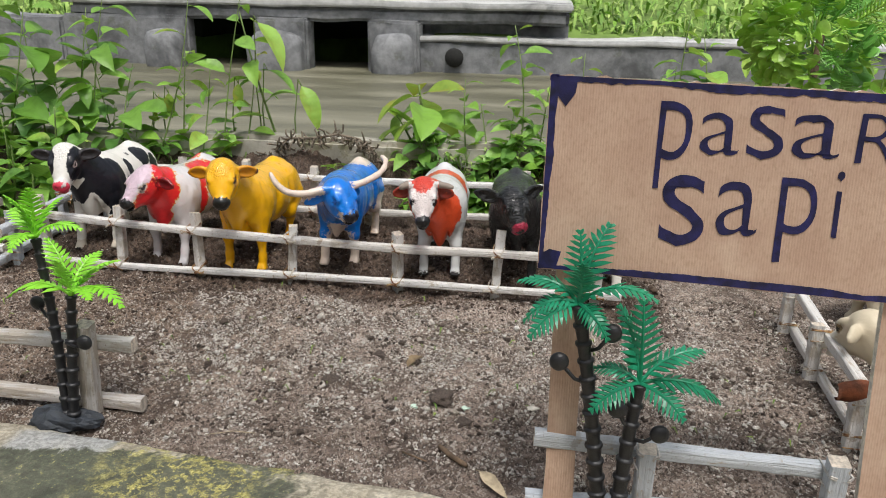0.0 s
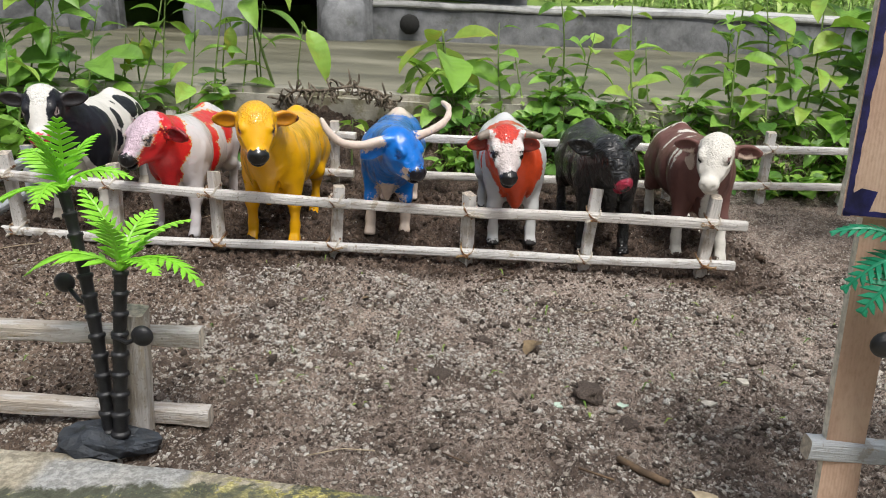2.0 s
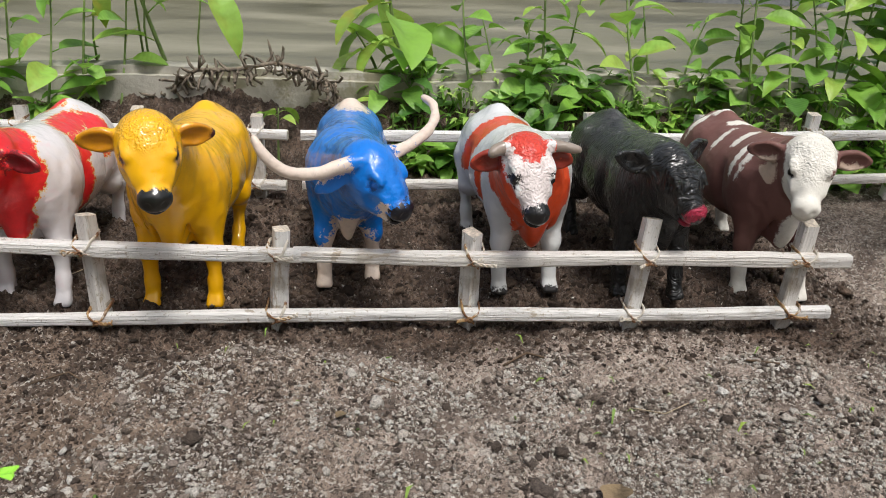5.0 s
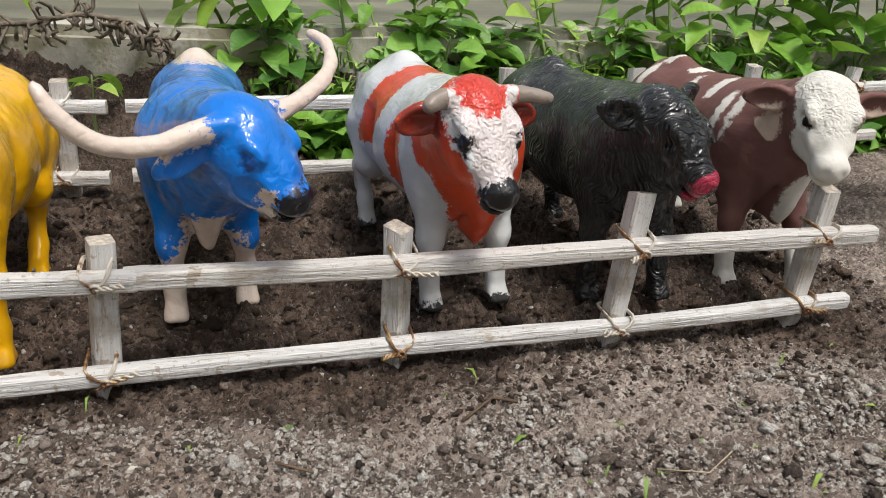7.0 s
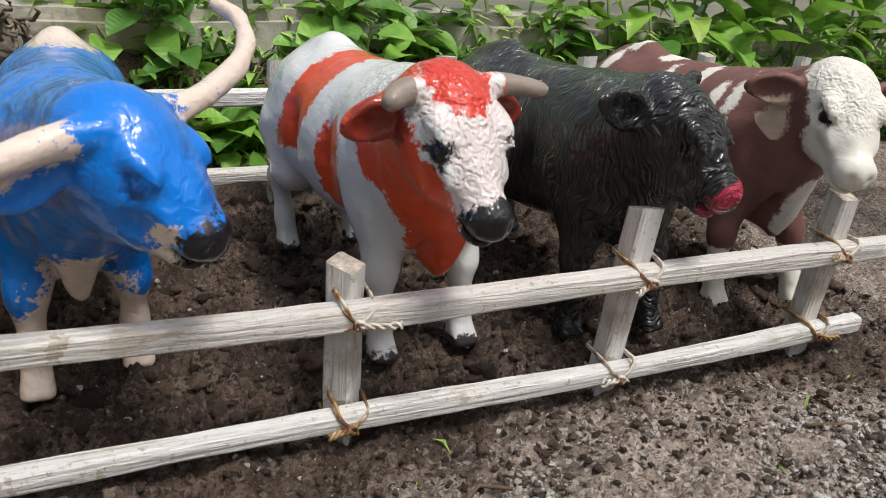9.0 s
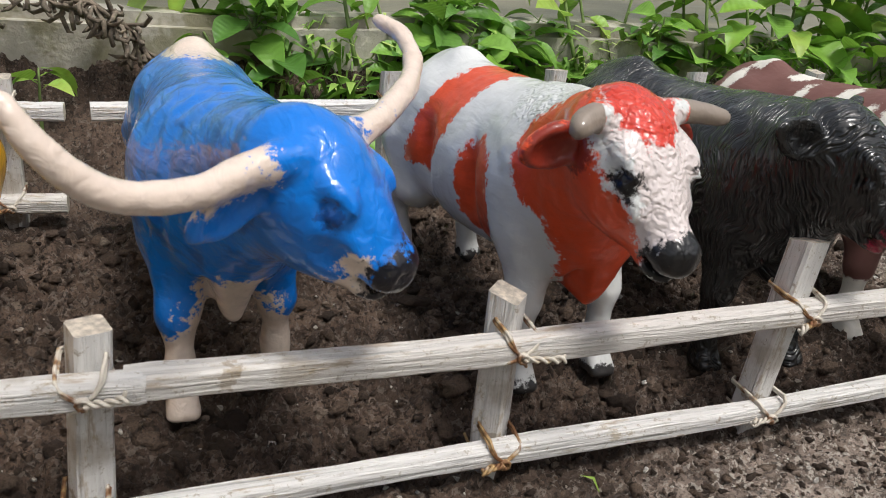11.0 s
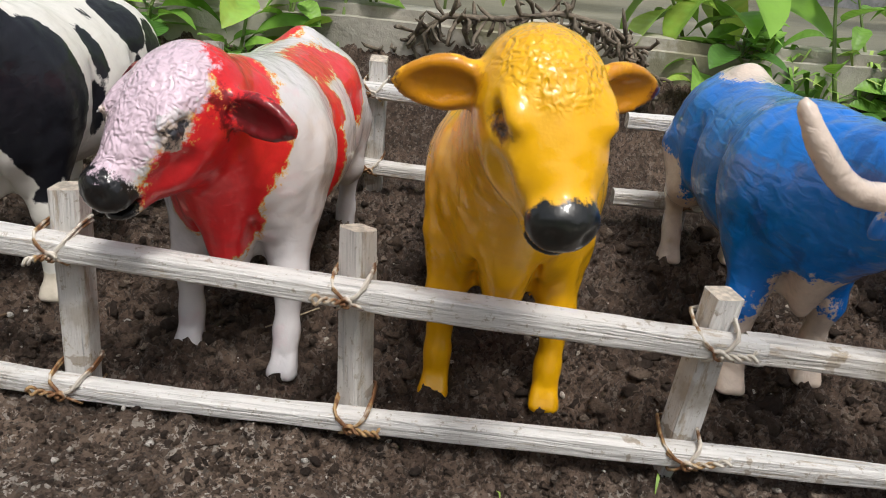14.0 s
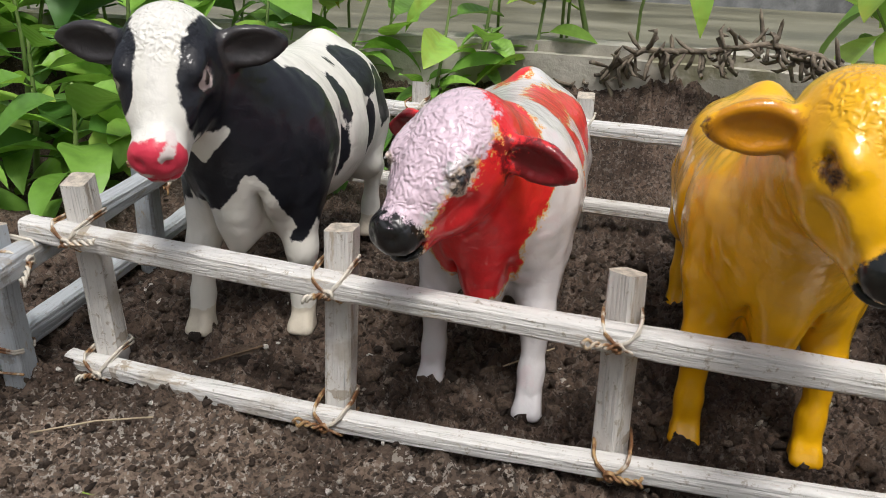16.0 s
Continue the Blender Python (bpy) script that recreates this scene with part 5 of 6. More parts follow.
def sheet_card(name, outline, y0, y1, parent, material=CARD):
    """A flat piece of board with the given outline in x and z, and a wavy cut edge."""
    bm = bmesh.new()
    front = [bm.verts.new((x, y0, z)) for x, z in outline]
    back = [bm.verts.new((x, y1, z)) for x, z in outline]
    bm.faces.new(front), bm.faces.new(back[::-1])
    m = len(outline)
    for i in range(m):
        bm.faces.new((front[i], back[i], back[(i + 1) % m], front[(i + 1) % m])).material_index = 1
    return under(part(name, bm, [material, CARD_EDGE], None, smooth=False), parent)


def edge_line(a, b, count, jitter, seed):
    rnd = random.Random(seed)
    out = []
    for i in range(count):
        t = i / count
        out.append((a[0] + (b[0] - a[0]) * t + rnd.uniform(-jitter, jitter), a[1] + (b[1] - a[1]) * t + rnd.uniform(-jitter, jitter)))
    return out


TL, TR, BR, BL = (0.0124, 0.2235), (0.2000, 0.2185), (0.2040, 0.1265), (0.0115, 0.1345)
outline = edge_line(TL, TR, 60, 0.0008, 1) + edge_line(TR, BR, 14, 0.0003, 2) + edge_line(BR, BL, 40, 0.0003, 3) + edge_line(BL, TL, 20, 0.0003, 4)
board = sheet_card("board", outline, SIGN_Y, SIGN_Y + 0.0032, sign)
for x0, x1, x2, x3 in ((0.0205, 0.0345, 0.0212, 0.0358), (0.1665, 0.1810, 0.1700, 0.1845)):
    leg = edge_line((x0, 0.19), (x1, 0.19), 3, 0.0002, 5) + edge_line((x1, 0.19), (x3, -0.02), 12, 0.0003, 6) + edge_line((x3, -0.02), (x2, -0.02), 3, 0, 7) + edge_line((x2, -0.02), (x0, 0.19), 12, 0.0003, 8)
    sheet_card("leg", leg, SIGN_Y + 0.0036, SIGN_Y + 0.0075, sign)


def border(name, a, b, width, seed, wob):
    """A hand-drawn marker line just inside the board's edge."""
    rnd = random.Random(seed)
    bm, prev = bmesh.new(), None
    a, b = Vector(a), Vector(b)
    d = (b - a).normalized()
    nrm = Vector((d.y, -d.x))
    steps = int((b - a).length / 0.0015)
    inner = width
    for i in range(steps + 1):
        p = a + (b - a) * i / steps
        inner += rnd.uniform(-wob, wob)
        inner = max(width * 0.7, min(width * 1.35, inner))
        q, r = p + nrm * 0.0004, p + nrm * inner
        pair = [bm.verts.new((q.x, SIGN_Y - 0.00035, q.y)), bm.verts.new((r.x, SIGN_Y - 0.00035, r.y))]
        if prev:
            bm.faces.new((prev[0], pair[0], pair[1], prev[1]))
        prev = pair
    return under(part(name, bm, INK, None, smooth=False), board)


border("marker_border", TL, TR, 0.0031, 1, 0.0006)
border("marker_border", BR, BL, 0.0030, 2, 0.0003)
border("marker_border", BL, TL, 0.0029, 3, 0.0003)
corner = bmesh.new()
corner.faces.new([corner.verts.new((TL[0] + x, SIGN_Y - 0.0004, TL[1] + z)) for x, z in ((0.0010, -0.0010), (0.0120, -0.0035), (0.0115, -0.0080), (0.0075, -0.0140), (0.0030, -0.0085))])
under(part("marker_corner", corner, INK, None, smooth=False), board)
corner = bmesh.new()
corner.faces.new([corner.verts.new((BL[0] + x, SIGN_Y - 0.0004, BL[1] + z)) for x, z in ((0.0010, 0.0010), (0.0085, 0.0010), (0.0105, 0.0085), (0.0050, 0.0095), (0.0012, 0.0070))])
under(part("marker_corner", corner, INK, None, smooth=False), board)


def letter(char, x0, x1, z0, z1, lean=0.0):
    """One built-in font character, drawn to the given box on the board."""
    cu = bpy.data.curves.new("letter", "FONT")
    cu.body, cu.extrude, cu.resolution_u = char, 0.0, 6
    tmp = new("letter_form", cu)
    bpy.context.view_layer.update()
    me = bpy.data.meshes.new_from_object(tmp.evaluated_get(bpy.context.evaluated_depsgraph_get()))
    bpy.data.objects.remove(tmp)
    v = np.array([p.co[:] for p in me.vertices])
    lo, hi = v.min(0), v.max(0)
    for p, q in zip(me.vertices, v):
        u, w = (q[0] - lo[0]) / (hi[0] - lo[0]), (q[1] - lo[1]) / (hi[1] - lo[1])
        shake = 0.0005 * noise.noise((u * 5 + x0 * 90, w * 5, z0 * 50))
        p.co = (x0 + (x1 - x0) * u + lean * (w - 0.5) + shake, SIGN_Y - 0.0004, z0 + (z1 - z0) * w + shake)
    bm = bmesh.new()
    bm.from_mesh(me)
    bmesh.ops.remove_doubles(bm, verts=bm.verts, dist=0.00001)
    rim = bmesh.ops.inset_region(bm, faces=bm.faces[:], use_boundary=True, use_even_offset=False, thickness=0.00055)["faces"]
    bmesh.ops.delete(bm, geom=rim, context="FACES")
    bm.to_mesh(me)
    bm.free()
    me.materials.clear()
    me.materials.append(INK)
    return under(new("letter", me), board)


for spec in (("p", 0.0605, 0.0758, 0.1742, 0.2138, 0.001), ("a", 0.0790, 0.0962, 0.1902, 0.2095), ("s", 0.0990, 0.1152, 0.1898, 0.2135), ("a", 0.1176, 0.1382, 0.1905, 0.2105), ("R", 0.1448, 0.1625, 0.1895, 0.2115, 0.001),
             ("s", 0.0648, 0.0852, 0.1492, 0.1818), ("a", 0.0892, 0.1078, 0.1545, 0.1800), ("p", 0.1155, 0.1326, 0.1438, 0.1826), ("i", 0.1384, 0.1422, 0.1560, 0.1866)):
    letter(*spec)
sign.matrix_world = pose(0.10, SIGN_Y, 0, -7.1)


# ---- toy palms ----
TRUNK = plain_material("black_plastic", (0.014, 0.014, 0.016), 0.42, 0.3, 200, 0.3)
LIME = leaf_material("lime_plastic", (0.34, 0.84, 0.05), (0.46, 0.94, 0.10), rough=0.35)
JADE = leaf_material("jade_plastic", (0.012, 0.27, 0.135), (0.030, 0.40, 0.215), rough=0.33)


def frond_mesh(length, droop, seed):
    """A moulded palm frond along x: a rib with paired leaflets, arching down."""
    rnd = random.Random(seed)
    bm, pairs = bmesh.new(), 10
    curve = lambda t: Vector((length * (t - 0.22 * droop * t * t), 0, length * (0.42 * t - droop * 0.75 * t * t)))
    tube(bm, [curve(i / 12) for i in range(13)], [0.0011 - 0.0007 * i / 12 for i in range(13)], 5)
    for i in range(1, pairs + 1):
        t = 0.08 + 0.90 * i / pairs
        p, d = curve(t), (curve(min(1, t + 0.03)) - curve(t - 0.03)).normalized()
        reach = length * (0.25 * math.sin(math.pi * min(1, 0.20 + t * 0.76)) + 0.035)
        for s in (-1, 1):
            out = (Vector((0, s, 0)) + d * 0.55 + Vector((0, 0, -0.10 - 0.2 * rnd.random()))).normalized()
            w = d * length * 0.0285
            tip = p + out * reach
            mid = p + out * reach * 0.55 + Vector((0, 0, 0.0006))
            a, b, c, e, f = (bm.verts.new(q) for q in (p - w, p + w, mid + w * 1.05, mid - w * 0.95, tip))
            g, h, k, l = (bm.verts.new(q - Vector((0, 0, 0.0005))) for q in (p - w, p + w, mid + w * 1.05, mid - w * 0.95))
            for face in ((a, b, c, e), (e, c, f), (h, g, l, k), (k, l, f), (b, h, k, c), (g, a, e, l), (c, k, f), (l, e, f)):
                bm.faces.new(face)
    bmesh.ops.recalc_face_normals(bm, faces=bm.faces)
    me = bpy.data.meshes.new("frond")
    bm.to_mesh(me)
    bm.free()
    return me


def toy_palm(label, trunks, material, nuts, plate, seed, shift=(0, 0, 0)):
    """trunks: (base, bend, top, radius, fronds of (heading, rise, length, droop))."""
    b0 = trunks[0][0]
    palm = thing("toy_palm", label, "toy palm", "toy palms", pose(b0[0], b0[1], 0))
    inv = palm.matrix_world.inverted()
    for q, (base, bend, top, r, fronds) in enumerate(trunks):
        base, bend, top = Vector(base), Vector(bend), Vector(top)
        bm, pts, rad = bmesh.new(), [], []
        rings = int((top - base).length / 0.0085)
        for i in range(rings):
            for f, k in ((0.0, 0.86), (0.12, 0.90), (0.70, 1.0), (0.80, 1.24), (0.94, 1.20), (0.97, 0.9)):
                t = (i + f) / rings
                pts.append(base * (1 - t) ** 2 + bend * 2 * t * (1 - t) + top * t * t)
                rad.append(r * k * (1.08 - 0.22 * t))
        tube(bm, pts, rad, 12)
        trunk = under(part("trunk", bm, TRUNK, None), palm)
        for j, (heading, rise, length, droop) in enumerate(fronds):
            me = frond_mesh(length, droop, seed + j + q * 20)
            me.materials.append(material)
            shared("frond", me, palm, inv @ Matrix.Translation(top) @ pose(0, 0, 0, 0, 0, heading) @ pose(0, 0, 0, random.Random(seed + j).uniform(-25, 25), -rise, 0))
    for c, anchor in nuts:
        c, anchor = Vector(c), Vector(anchor)
        bm = bmesh.new()
        bmesh.ops.create_uvsphere(bm, u_segments=14, v_segments=9, radius=0.0046)
        bmesh.ops.scale(bm, vec=(1, 0.62, 1), verts=bm.verts)
        bmesh.ops.translate(bm, vec=c, verts=bm.verts)
        tube(bm, [anchor, (anchor + c) / 2 + Vector((0, 0, -0.003)), c], 0.0010, 6)
        under(part("coconut", bm, TRUNK, None), palm)
    if plate:
        bm = bmesh.new()
        bmesh.ops.create_uvsphere(bm, u_segments=24, v_segments=10, radius=1)
        for v in bm.verts:
            a = math.atan2(v.co.y, v.co.x)
            k = 1 + 0.10 * math.sin(3 * a + 1) + 0.30 * noise.noise(v.co * 2.2)
            v.co = Vector((plate[0] + v.co.x * plate[3] * k, plate[1] + v.co.y * plate[4] * k, plate[2] + v.co.z * 0.0070 * (1 + 0.5 * noise.noise(v.co * 2.5)) + 0.0012 * noise.noise(v.co * 6)))
        under(part("base", bm, plain_material("blue_black_rock", (0.030, 0.036, 0.045), 0.55, 0.5, 150, 0.8), None, "blue-black moulded rock base", smooth=False), palm)
    palm.matrix_world = Matrix.Translation(shift) @ palm.matrix_world
    return palm


toy_palm("lime green plastic toy palm with two black trunks",
         [((-0.2665, 0.393, 0.002), (-0.2660, 0.398, 0.06), (-0.2830, 0.414, 0.1125), 0.0030, [(250, 62, 0.036, 0.5), (300, 70, 0.034, 0.35), (5, 30, 0.034, 0.9), (200, -5, 0.044, 0.9), (150, 40, 0.034, 0.8), (60, 50, 0.032, 0.6), (275, 25, 0.030, 1.0)]),
          ((-0.2610, 0.391, 0.002), (-0.2590, 0.395, 0.045), (-0.2560, 0.400, 0.0840), 0.0032, [(352, 18, 0.043, 0.95), (15, 38, 0.040, 0.6), (182, 14, 0.045, 0.9), (150, 55, 0.040, 0.5), (270, 60, 0.030, 0.4), (325, 25, 0.034, 0.8), (75, 45, 0.036, 0.7)])],
         LIME, [((-0.2455, 0.390, 0.0592), (-0.260, 0.394, 0.056)), ((-0.2860, 0.410, 0.0725), (-0.271, 0.402, 0.066))], (-0.2695, 0.393, 0.004, 0.022, 0.010), 3)
toy_palm("dark green plastic toy palm with two black trunks",
         [((0.0470, 0.340, 0.000), (0.0410, 0.341, 0.06), (0.0290, 0.344, 0.121), 0.0036, [(345, 28, 0.041, 0.85), (40, 62, 0.042, 0.45), (120, 70, 0.034, 0.2), (170, 30, 0.034, 0.85), (195, 8, 0.030, 1.1), (215, -12, 0.032, 0.9), (300, -5, 0.026, 1.0), (270, 55, 0.026, 0.3), (325, -20, 0.022, 0.9)]),
          ((0.0540, 0.338, 0.000), (0.0545, 0.340, 0.04), (0.0595, 0.345, 0.083), 0.0036, [(355, 0, 0.042, 0.7), (15, 35, 0.038, 0.7), (100, 68, 0.040, 0.25), (150, 60, 0.040, 0.35), (170, 22, 0.028, 0.9), (215, -8, 0.032, 0.8), (320, -12, 0.030, 0.8)])],
         JADE, [((0.0220, 0.340, 0.0935), (0.037, 0.342, 0.082)), ((0.0445, 0.340, 0.1095), (0.034, 0.343, 0.098)), ((0.0700, 0.338, 0.0610), (0.057, 0.342, 0.055)), ((0.0500, 0.337, 0.0730), (0.057, 0.342, 0.062))], None, 9, (0.002, 0.0, 0.003))


# ---- plants ----
def leaf_form(length, width, droop, wave, seed, point=1.0):
    """A thin leaf along x with a folded midrib and an uneven edge."""
    rnd = random.Random(seed)
    bm, n = bmesh.new(), 8
    rows = []
    for i in range(n + 1):
        t = i / n
        w = width * 0.5 * (math.sin(math.pi * min(1, t ** 0.75)) ** 0.85 if 0 < t < 1 else 0.02) * (1 + rnd.uniform(-wave, wave))
        x = length * (t - 0.18 * droop * t * t)
        z = length * (0.10 * t - droop * 0.55 * t * t)
        dz = w * 0.35
        rows.append([bm.verts.new((x, s * w, z + abs(s) * dz + rnd.uniform(-wave, wave) * width * 0.10 * abs(s))) for s in (-1, -0.5, 0, 0.5, 1)])
    for a, b in zip(rows, rows[1:]):
        for k in range(4):
            bm.faces.new((a[k], a[k + 1], b[k + 1], b[k]))
    tube(bm, [(-length * 0.16, 0, -0.002), (0, 0, 0)], length * 0.012, 4)
    me = bpy.data.meshes.new("leaf")
    bm.to_mesh(me)
    bm.free()
    me.polygons.foreach_set("use_smooth", [True] * len(me.polygons))
    return me


WEED = leaf_material("weed_green", (0.15, 0.33, 0.045), (0.30, 0.55, 0.10))
FRESH = leaf_material("fresh_green", (0.24, 0.48, 0.06), (0.42, 0.68, 0.13), 0.3)
SICK = leaf_material("yellowing_green", (0.20, 0.36, 0.05), (0.36, 0.46, 0.06), 0.8)
DEEP = leaf_material("shade_green", (0.07, 0.19, 0.035), (0.16, 0.34, 0.06))
STEM = plain_material("green_stem", (0.17, 0.25, 0.07), 0.6, 0.3, 80)
BROWN_STEM = plain_material("woody_stem", (0.13, 0.085, 0.05), 0.8, 0.4, 120)
LEAVES = {}
for key, mat in (("weed", WEED), ("fresh", FRESH), ("sick", SICK), ("deep", DEEP)):
    LEAVES[key] = []
    for q, (l, w, d, wv) in enumerate(((1.0, 0.52, 0.5, 0.06), (1.0, 0.45, 0.9, 0.08), (1.0, 0.60, 0.3, 0.05), (1.0, 0.36, 0.7, 0.06))):
        me = leaf_form(l * 0.04, w * 0.04, d, wv, q)
        me.materials.append(mat)
        LEAVES[key].append(me)


def weed(label, base, top, leaves, size, kind, seed, lean=0.0, start=0.25, stem=0.0011, pair=False, stem_mat=None, category="weed", group="weeds along the ditch"):
    """An upright plant: a slightly bent stem with leaves set round it."""
    rnd = random.Random(seed)
    base, top = Vector(base), Vector(top)
    plant = thing("weed", label, category, group, Matrix.Translation(base))
    bm = bmesh.new()
    bend = Vector((rnd.uniform(-1, 1), rnd.uniform(-0.4, 0.4), 0)) * (top - base).length * 0.06
    at = lambda t: base.lerp(top, t) + bend * math.sin(math.pi * t)
    tube(bm, [at(i / 8) for i in range(9)], [stem * (1.15 - 0.7 * i / 8) for i in range(9)], 6)
    under(part("stem", bm, stem_mat or STEM, None), plant)
    inv = plant.matrix_world.inverted()
    heading = rnd.uniform(0, 360)
    for i in range(leaves):
        t = start + (1.0 - start) * (i + 0.5) / leaves
        heading += 180 if (pair and i % 2) else rnd.uniform(105, 165)
        s = size * rnd.uniform(0.65, 1.15) * (1.0 - 0.35 * max(0, t - 0.75) / 0.25) / 0.04
        k = kind if isinstance(kind, str) else rnd.choice(kind)
        m = Matrix.Translation(at(t)) @ pose(0, 0, 0, 0, 0, heading) @ Matrix.Translation((size * 0.16, 0, 0)) @ pose(0, 0, 0, rnd.uniform(-30, 30), rnd.uniform(-35, 28), 0) @ Matrix.Diagonal((s, s, s, 1))
        shared("leaf", rnd.choice(LEAVES[k]), plant, inv @ m)
    return plant


TALL = "tall green weed with thin stem and pointed leaves"
for i, (bx, tx, tz, nl, sz, kd) in enumerate((
        (-0.655, -0.622, 0.235, 13, 0.064, ("weed", "deep")), (-0.600, -0.640, 0.200, 12, 0.060, ("weed", "deep")), (-0.580, -0.558, 0.215, 12, 0.048, ("weed", "fresh")), (-0.560, -0.520, 0.240, 12, 0.050, "weed"),
        (-0.500, -0.500, 0.150, 11, 0.046, ("weed", "deep")), (-0.470, -0.424, 0.235, 6, 0.042, ("weed", "sick")), (-0.384, -0.350, 0.240, 5, 0.036, ("sick", "weed")), (-0.525, -0.560, 0.19, 12, 0.050, ("weed", "deep")),
        (-0.700, -0.680, 0.22, 13, 0.062, ("weed", "deep")), (-0.63, -0.66, 0.12, 11, 0.060, ("weed", "fresh")), (-0.545, -0.53, 0.10, 11, 0.050, ("deep", "weed")), (-0.49, -0.475, 0.11, 9, 0.044, ("weed", "fresh")), (-0.585, -0.60, 0.13, 11, 0.056, "deep"), (-0.74, -0.74, 0.2, 12, 0.06, "weed"), (-0.67, -0.70, 0.14, 12, 0.06, ("deep", "weed")), (-0.44, -0.425, 0.17, 12, 0.040, ("weed", "fresh")), (-0.405, -0.40, 0.15, 11, 0.036, ("fresh", "weed")), (-0.355, -0.345, 0.17, 9, 0.034, ("weed", "sick")))):
    weed(TALL, (bx, 0.885 + 0.012 * (i % 4), 0.02), (tx, 0.925 + 0.01 * (i % 3), tz), nl, sz, kd, 10 + i, start=0.15)
# leaning stem with large drooping leaves
weed("leaning weed stem with long drooping leaves", (-0.310, 0.938, 0.03), (-0.356, 0.930, 0.215), 6, 0.048, ("weed", "fresh"), 41, start=0.28, stem=0.0017)
for place, head, tilt, roll, size, kd, q in (((-0.283, 0.925, 0.132), -32, 52, 20, 0.062, "fresh", 3), ((-0.322, 0.92, 0.150), -10, 20, 0, 0.050, "weed", 3), ((-0.362, 0.926, 0.132), -80, 70, 0, 0.036, "sick", 3), ((-0.452, 0.925, 0.118), -60, 75, 10, 0.034, "sick", 3), ((-0.467, 0.925, 0.112), -120, 70, 0, 0.032, "sick", 3),
                                             ((-0.325, 0.905, 0.205), -25, 38, 0, 0.070, "fresh", 3)):
    twig = thing("weed", "drooping leaf on a bent thin stalk", "weed", "weeds along the ditch", Matrix.Translation((place[0], 0.935, 0.03)))
    bm = bmesh.new()
    p = Vector(place)
    foot = Vector((place[0] - 0.012, 0.935, 0.03))
    tube(bm, [foot, foot.lerp(p, 0.5) + Vector((-0.006, 0, 0.01)), p + Vector((-0.004, 0, 0.008)), p], [0.0011, 0.0009, 0.0006, 0.0005], 6)
    under(part("stem", bm, STEM, None), twig)
    s = size / 0.04
    shared("leaf", LEAVES[kd][q], twig, twig.matrix_world.inverted() @ Matrix.Translation(p) @ pose(0, 0, 0, 0, 0, head) @ pose(0, 0, 0, roll, tilt, 0) @ Matrix.Diagonal((s, s, s, 1)))
# broad light plant and its neighbours
weed("broad-leaved bright green young plant", (-0.128, 0.955, 0.05), (-0.146, 0.952, 0.135), 13, 0.068, ("fresh", "fresh", "sick"), 51, start=0.15, stem=0.0024)
weed("broad-leaved bright green young plant", (-0.150, 0.950, 0.05), (-0.172, 0.945, 0.098), 7, 0.042, "fresh", 52, start=0.2, stem=0.0016)
for i, (bx, tx, tz, nl, sz, kd) in enumerate((
        (-0.080, -0.088, 0.145, 7, 0.024, ("weed", "fresh")), (-0.055, -0.070, 0.115, 6, 0.024, "weed"), (-0.022, -0.034, 0.205, 11, 0.030, ("fresh", "weed")), (0.000, 0.010, 0.140, 7, 0.030, ("fresh", "weed")), (-0.035, -0.030, 0.11, 8, 0.03, "weed"),
        (0.072, 0.066, 0.135, 7, 0.026, ("fresh", "weed")), (0.100, 0.118, 0.12, 6, 0.024, "weed"), (0.165, 0.150, 0.165, 10, 0.034, ("fresh", "weed")), (0.185, 0.178, 0.200, 10, 0.034, "fresh"), (0.215, 0.200, 0.150, 9, 0.034, ("weed", "deep")),
        (0.240, 0.262, 0.190, 11, 0.040, ("fresh", "weed")), (0.280, 0.295, 0.175, 10, 0.040, ("weed", "deep")), (0.315, 0.330, 0.205, 11, 0.042, ("fresh", "weed")), (0.350, 0.345, 0.17, 9, 0.042, ("weed", "deep")), (0.40, 0.41, 0.2, 10, 0.045, "weed"), (0.46, 0.47, 0.19, 10, 0.045, "weed"),
        (0.150, 0.160, 0.225, 9, 0.040, "fresh"), (0.225, 0.232, 0.240, 9, 0.044, "fresh"), (0.300, 0.285, 0.235, 10, 0.046, ("fresh", "weed")), (0.370, 0.385, 0.245, 10, 0.048, "fresh"), (0.055, 0.048, 0.175, 7, 0.030, "fresh"))):
    weed("green weed with soft pointed leaves", (bx, 0.900 + 0.013 * (i % 4), 0.05), (tx, 0.935 + 0.01 * (i % 3), tz), int(nl * 1.5), sz * 1.15, kd, 60 + i, start=0.1)
# low plants along the foot of the ledge
rl = random.Random(77)
for i in range(210):
    x = -0.66 + 1.16 * (i + rl.random()) / 210
    y = rl.uniform(0.862, 0.915)
    if -0.345 < x < -0.15 or (x < -0.345 and i % 2):
        continue
    foot = ground_height(x, y)
    h = foot + rl.uniform(0.010, 0.026)
    weed("low leafy weed at the foot of the ledge", (x, y, foot - 0.004), (x + rl.uniform(-0.015, 0.015), y + rl.uniform(-0.015, 0.010), h), rl.choice((6, 7, 8, 9)), rl.uniform(0.022, 0.036), rl.choice((("deep", "weed"), "deep", "weed", ("weed", "fresh"))), 200 + i, start=0.2, group="low weeds by the ledge")
weed("small bright seedling with four broad leaves", (-0.2310, 0.877, 0.0), (-0.2295, 0.8755, 0.052), 6, 0.028, "fresh", 301, start=0.85, pair=True)


